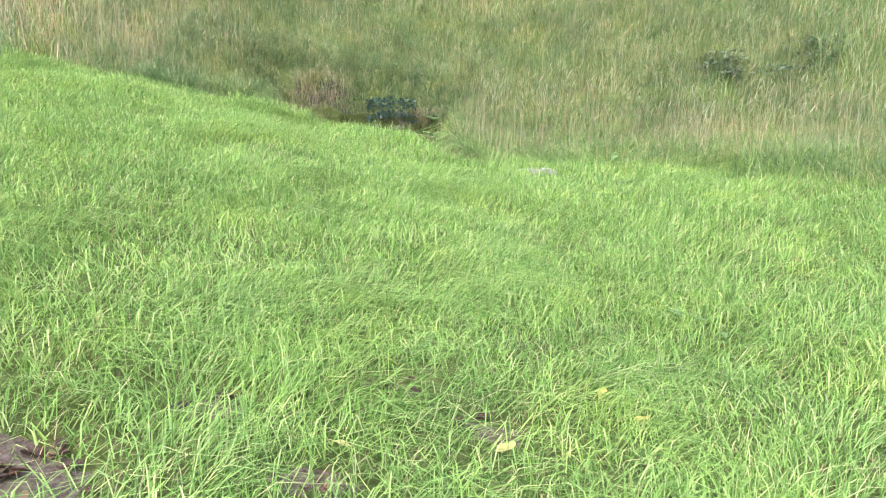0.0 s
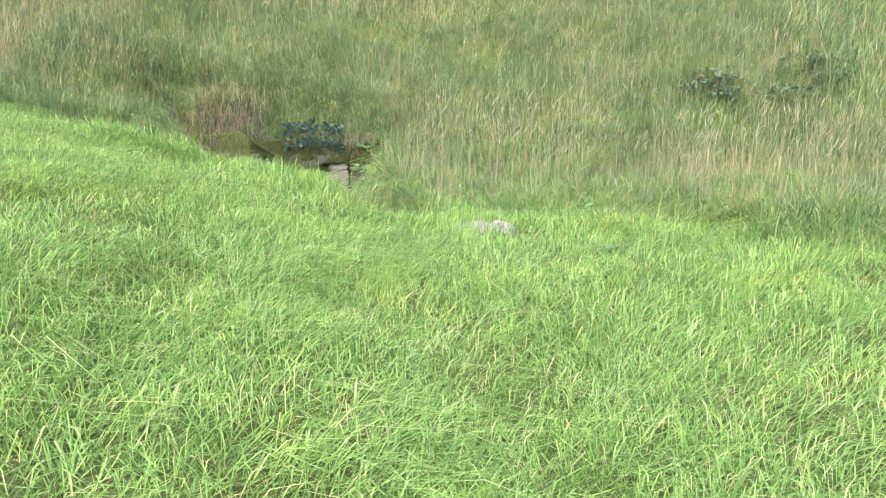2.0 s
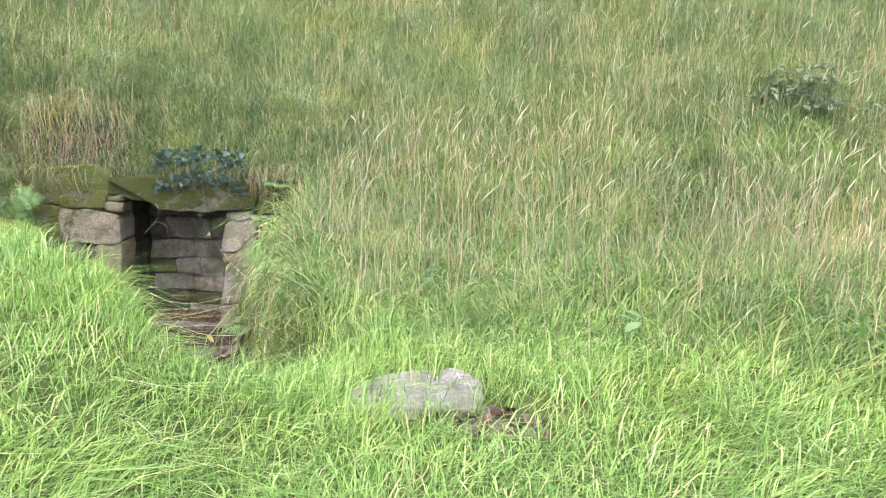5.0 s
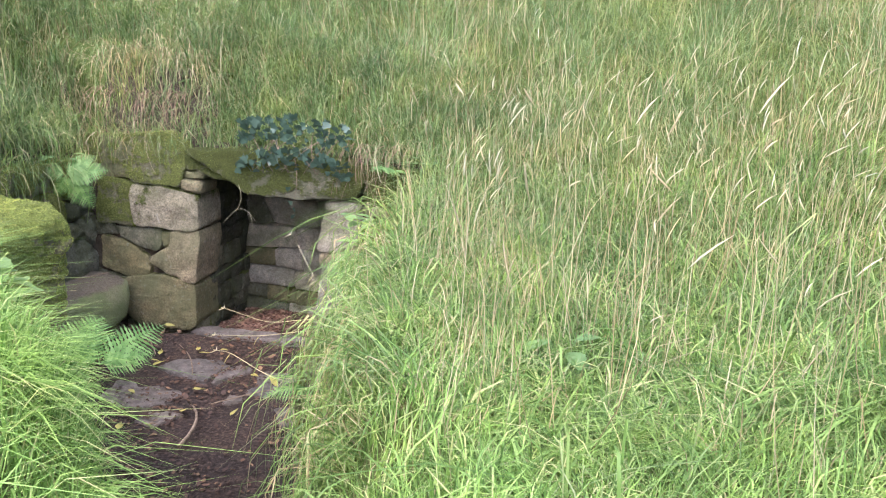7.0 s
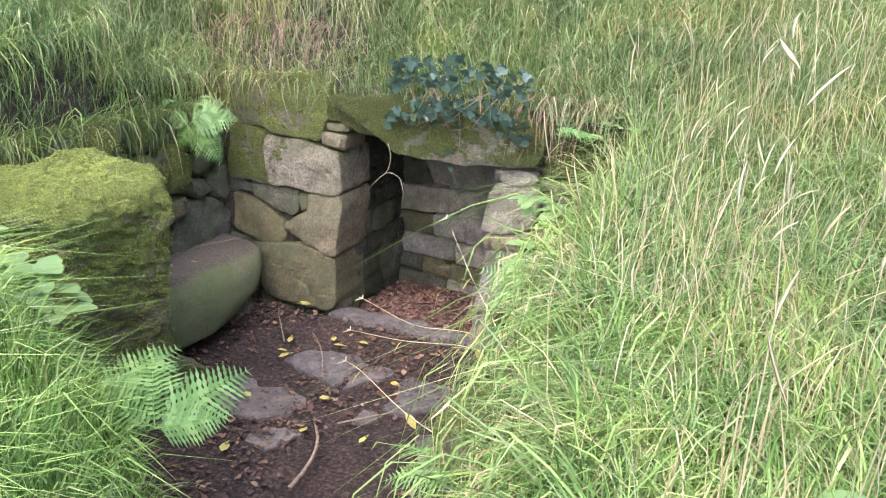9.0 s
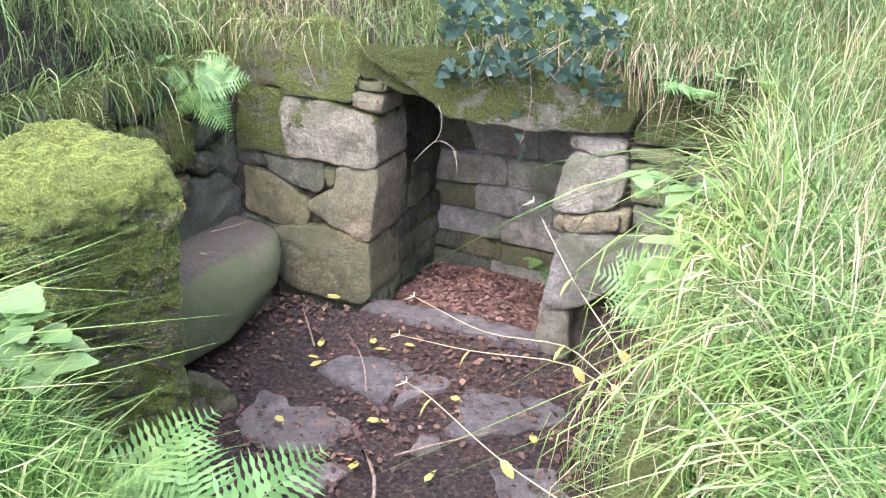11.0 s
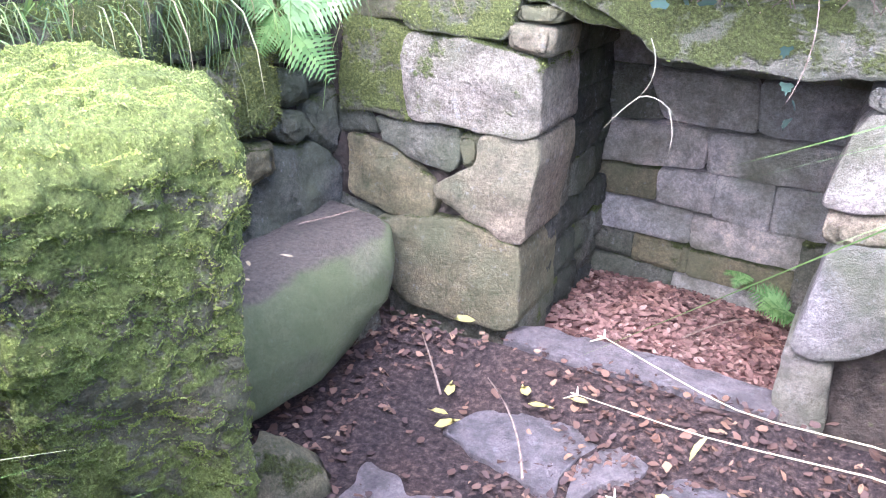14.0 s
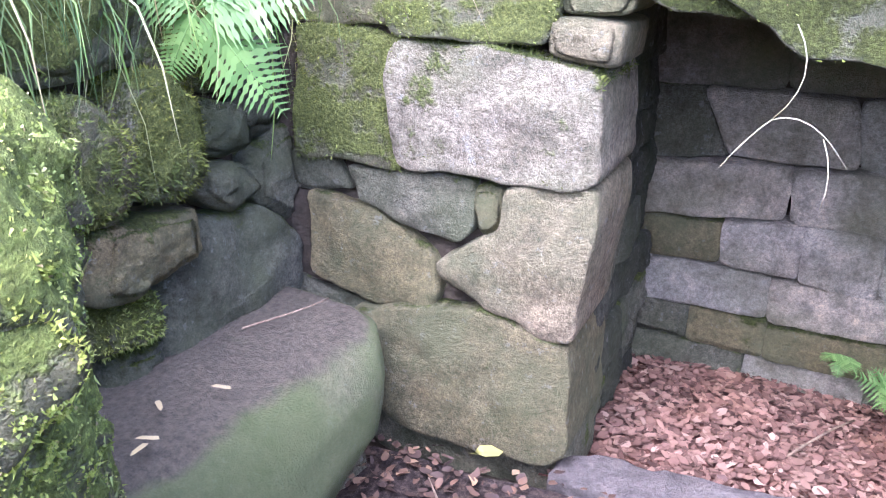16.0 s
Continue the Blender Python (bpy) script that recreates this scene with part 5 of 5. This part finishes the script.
sm.append(tube(arc((0.02, -0.04, 0.0), (0.0, -0.06, -0.30), (0.03, -0.02, 0), 8), 0.002, 0.001, 4))
part("stem", mesh_from("stem", *join_geo(sm), TWIG), ivy, "thin brown ivy stems")
for du, dv in ((0.0, -0.24), (0.02, -0.28), (-0.01, -0.16), (0.02, -0.32)):
    o = part("leaf", kinds[0], ivy)
    o.matrix_basis = Matrix.Translation((du, -0.07, dv)) @ Euler((radians(-60), 0, radians(r.gauss(0, 50)))).to_matrix().to_4x4()


def broad_leaf(length, width, mat, fold=0.15, name="leaf"):
    """A pointed oval leaf along +y, folded along its midrib, wavy at the rim."""
    vs, n = [], 8
    for i in range(n + 1):
        s = i / n
        w = width * 0.5 * math.sin(math.pi * min(1, s * 0.93 + 0.04)) ** 0.8 * (1 + 0.08 * (-1) ** i)
        z = -0.25 * length * s * s
        vs += [(-w, s * length, z + fold * w), (0, s * length, z), (w, s * length, z + fold * w)]
    fs = []
    for i in range(n):
        a = i * 3
        fs += [(a, a + 1, a + 4, a + 3), (a + 1, a + 2, a + 5, a + 4)]
    return mesh_from(name, vs, fs, mat)


def weed(at, number, size, rise, seed, label, ratio=0.6, kindname="weed", spread=0.16, stem=True, leafmat=WEED):
    r = random.Random(seed)
    w_ = thing(kindname, at, label, "weed", "leafy weeds")
    shapes = [broad_leaf(size * s, size * s * ratio, leafmat) for s in (0.75, 1.0, 1.2)]
    for k in range(number):
        a, rad = r.random() * 6.2832, spread * math.sqrt(r.random())
        h = rise * r.uniform(0.5, 1.0)
        p = Vector((rad * math.cos(a), rad * math.sin(a), h))
        part("stem", mesh_from("stem", *tube(arc((rad * 0.3 * math.cos(a), rad * 0.3 * math.sin(a), -0.03), p, (0, 0, 0.02), 4), 0.0022, 0.0015, 4), leafmat), w_)
        for t in range(3 if stem else 1):
            o = part("leaf", r.choice(shapes), w_)
            o.matrix_basis = Matrix.Translation(p) @ Matrix.Rotation(a - 1.57 + (t - 1) * 1.25 * stem + r.gauss(0, 0.2), 4, "Z") @ Matrix.Rotation(radians(r.gauss(12, 14)), 4, "X")
    return w_


def on_land(x, y, up=0.0):
    return (x, y, float(land(x, y)) + up)


weed((0.24, -2.10, 0.80), 16, 0.085, 0.24, 1, "low bramble with pale green three-part leaves", 0.75, "bramble")
weed((0.02, -2.02, 0.84), 14, 0.085, 0.24, 2, "low bramble with pale green three-part leaves", 0.75, "bramble")
weed((1.40, -0.62, 0.86), 11, 0.085, 0.22, 3, "leafy bramble shoot leaning over the side wall", 0.7, "bramble", 0.2)
weed((1.44, -1.0, 0.80), 6, 0.085, 0.24, 14, "leafy bramble shoot leaning over the side wall", 0.7, "bramble", 0.14)
weed((1.36, -0.10, 1.18), 7, 0.06, 0.12, 4, "leafy weed on top of the wall", 0.7)
weed(on_land(3.31, -2.9), 4, 0.075, 0.14, 5, "broad-leaved dock in the grass", 0.6, "dock", 0.06, False)
weed(on_land(2.36, -1.95), 6, 0.10, 0.14, 6, "broad-leaved dock in the long grass", 0.55, "dock", 0.07, False)
weed(on_land(3.15, -4.35), 6, 0.09, 0.07, 7, "broad-leaved dock in the lawn", 0.6, "dock", 0.08, False)
weed(on_land(2.79, -7.65), 6, 0.09, 0.05, 15, "broad-leaved dock in the lawn", 0.4, "dock", 0.07, False)
weed(on_land(1.0, -6.9), 4, 0.05, 0.03, 8, "plantain rosette in the lawn", 0.45, "plantain", 0.05, False)
weed(on_land(1.9, -6.3), 4, 0.05, 0.03, 9, "plantain rosette in the lawn", 0.4, "plantain", 0.05, False)
weed(on_land(2.9, -7.9), 4, 0.06, 0.03, 10, "plantain rosette in the lawn", 0.4, "plantain", 0.05, False)
weed((-0.02, 0.18, 1.52), 5, 0.16, 0.22, 11, "pale broad burdock leaf on the bank", 0.75, "burdock", 0.10, False)
weed((-0.74, -0.30, 1.16), 7, 0.055, 0.05, 12, "leafy weed at the top of the side wall", 0.75, "weed", 0.14, False)


def worn_place(r, n):
    x, y = r.uniform(0.3, 2.9, n * 12), r.uniform(-9.8, -3.3, n * 12)
    k = worn(x, y) > 0.5
    x, y = np.resize(x[k], n), np.resize(y[k], n)
    return np.stack([x, y, land(x, y) + 0.012], 1)


def strewn_place(r, n):
    x, y = np.resize((1.46, 2.22, 1.37, 1.01, 2.33, 1.85), n), np.resize((-8.63, -8.59, -9.22, -9.05, -8.75, -9.1), n)
    return np.stack([x, y, land(x, y) + 0.05], 1)


litter("pale_fallen_leaves", YELLOW, 6, strewn_place, 97, (0.06, 0.09), "pale yellow leaves caught in the lawn", 0.3)
litter("lawn_leaves", BROWN, 260, worn_place, 95, (0.03, 0.08), "dry brown leaves on the worn spots of the lawn", 0.2)
x_, y_ = 5.6, 0.0
for k in range(9):
    weed(on_land(x_ + random.Random(k).uniform(-0.8, 1.1), y_ + random.Random(k + 50).uniform(-0.25, 0.35)), 18, 0.075, 0.20, 20 + k, "low dark nettle clump on the bank", 0.6, "nettle", 0.30, True, NETTLE)

# long pale stems bending over the well
for pts, rad in ((((1.45, -1.30, 0.62), (1.25, -1.05, 0.62), (1.07, -0.77, 0.55), (0.75, -0.62, 0.44), (0.42, -0.46, 0.44)), 0.0023), (((1.46, -1.25, 0.60), (1.10, -0.78, 0.50), (0.70, -0.62, 0.36), (0.38, -0.50, 0.29)), 0.0023),
                 (((1.45, -1.28, 0.60), (1.25, -1.0, 0.70), (1.07, -0.80, 0.78), (0.90, -0.66, 0.95)), 0.0024), (((1.40, -1.5, 0.5), (1.0, -1.2, 0.40), (0.72, -1.02, 0.42), (0.60, -0.92, 0.38)), 0.0022)):
    st_ = thing("dry_stem", pts[0], "pale dry flower stem bent over the well", "plant stem", "dry stems")
    q = [Vector(p) - Vector(pts[0]) for p in pts]
    line = []
    for a, b in zip(q, q[1:]):
        line += [a.lerp(b, i / 4) for i in range(4)]
    line.append(q[-1])
    line = [line[0]] + [(line[i - 1] + line[i] * 2 + line[i + 1]) / 4 for i in range(1, len(line) - 1)] + [line[-1]]
    part("stem", mesh_from("stem", *tube(line, rad, rad * 0.5, 5), SEED), st_)
    for k in (4, 8):
        o = part("leaf", broad_leaf(0.06, 0.03, YELLOW), st_)
        o.matrix_basis = Matrix.Translation(line[min(k, len(line) - 2)]) @ pose(0, 0, 0, -40, 20, 60 * k)
    tip = [tube([line[-1], line[-1] + Vector((-0.03 + 0.012 * j, 0.015 * (j - 1), 0.012 * (j - 1)))], 0.003, 0.0015, 4) for j in range(3)]
    part("seed_head", mesh_from("seed_head", *join_geo(tip), SEED), st_)

# drooping blade at the lintel, and roots
hang = [tube(arc((0.36, -0.12, 1.08), (0.34, -0.10, 0.93), (0.03, -0.02, 0.0), 6), 0.0013, 0.001, 4), tube(arc((0.34, -0.10, 0.93), (0.27, -0.14, 0.85), (0, 0, 0.005), 4), 0.0013, 0.0005, 4),
        tube(arc((0.34, -0.10, 0.93), (0.46, -0.10, 0.86), (0, 0, 0.03), 6), 0.0011, 0.0005, 4), tube(arc((0.42, -0.10, 0.905), (0.43, -0.10, 0.79), (0.01, 0, 0.0), 4), 0.0014, 0.0005, 4)]
tagged(new("grass_sprig", mesh_from("grass_sprig", *join_geo(hang), SEED)), "pale forked grass sprig hanging before the niche", "grass sprig")
r = random.Random(77)
roots = []
for k in range(90):
    x0 = r.choice((r.uniform(-0.75, 0.0), r.uniform(-0.75, 0.0), r.uniform(0.95, 1.35)))
    L = r.uniform(0.12, 0.34)
    zt = 1.58 if x0 < 0.1 else 1.34
    yt = 0.20 if x0 < 0.1 else 0.08
    roots.append(tube(arc((x0, yt, zt), (x0 + r.gauss(0, 0.05), yt - 0.14 - r.random() * 0.05, zt - L), (0, -0.06, 0.03), 7), 0.0022, 0.0008, 4))
tagged(new("roots", mesh_from("roots", *join_geo(roots), ROOT)), "thin brown roots hanging from the bank", "roots", kind="stuff")
v_, f_ = tube(arc((-0.62, -0.25, 1.15), (-0.60, -0.30, 0.97), (0.03, 0.02, 0), 6), 0.004, 0.003)
tagged(new("bramble", mesh_from("bramble", v_, f_, ROOT)), "reddish bramble stem hanging down the wall", "plant stem")

# moss pads on the wall stones
walls_moss = [o for o in wall_rear.children if o.data.materials[0] in (MOSSY, LINTEL, PALEMOSS)] + [o for o in wall_left.children if o.data.materials[0] is MOSSY]
for k, o in enumerate(walls_moss):
    cover = (lambda c, n: np.clip(2.5 * np.array([noise.noise(Vector(p) * 7) for p in c]) + 0.25 + 0.8 * np.maximum(n[:, 2], 0), 0, 1) * (np.abs(n[:, 2]) < 2)) if o.data.materials[0] is not PALEMOSS else (lambda c, n: np.clip(6 * (n[:, 2] - 0.2), 0.0, 1) + 1e-5)
    moss("moss", o, MOSSDARK if k % 3 else MOSSTUFT, 2600, 0.009, cover, 100 + k, o, 0.9)
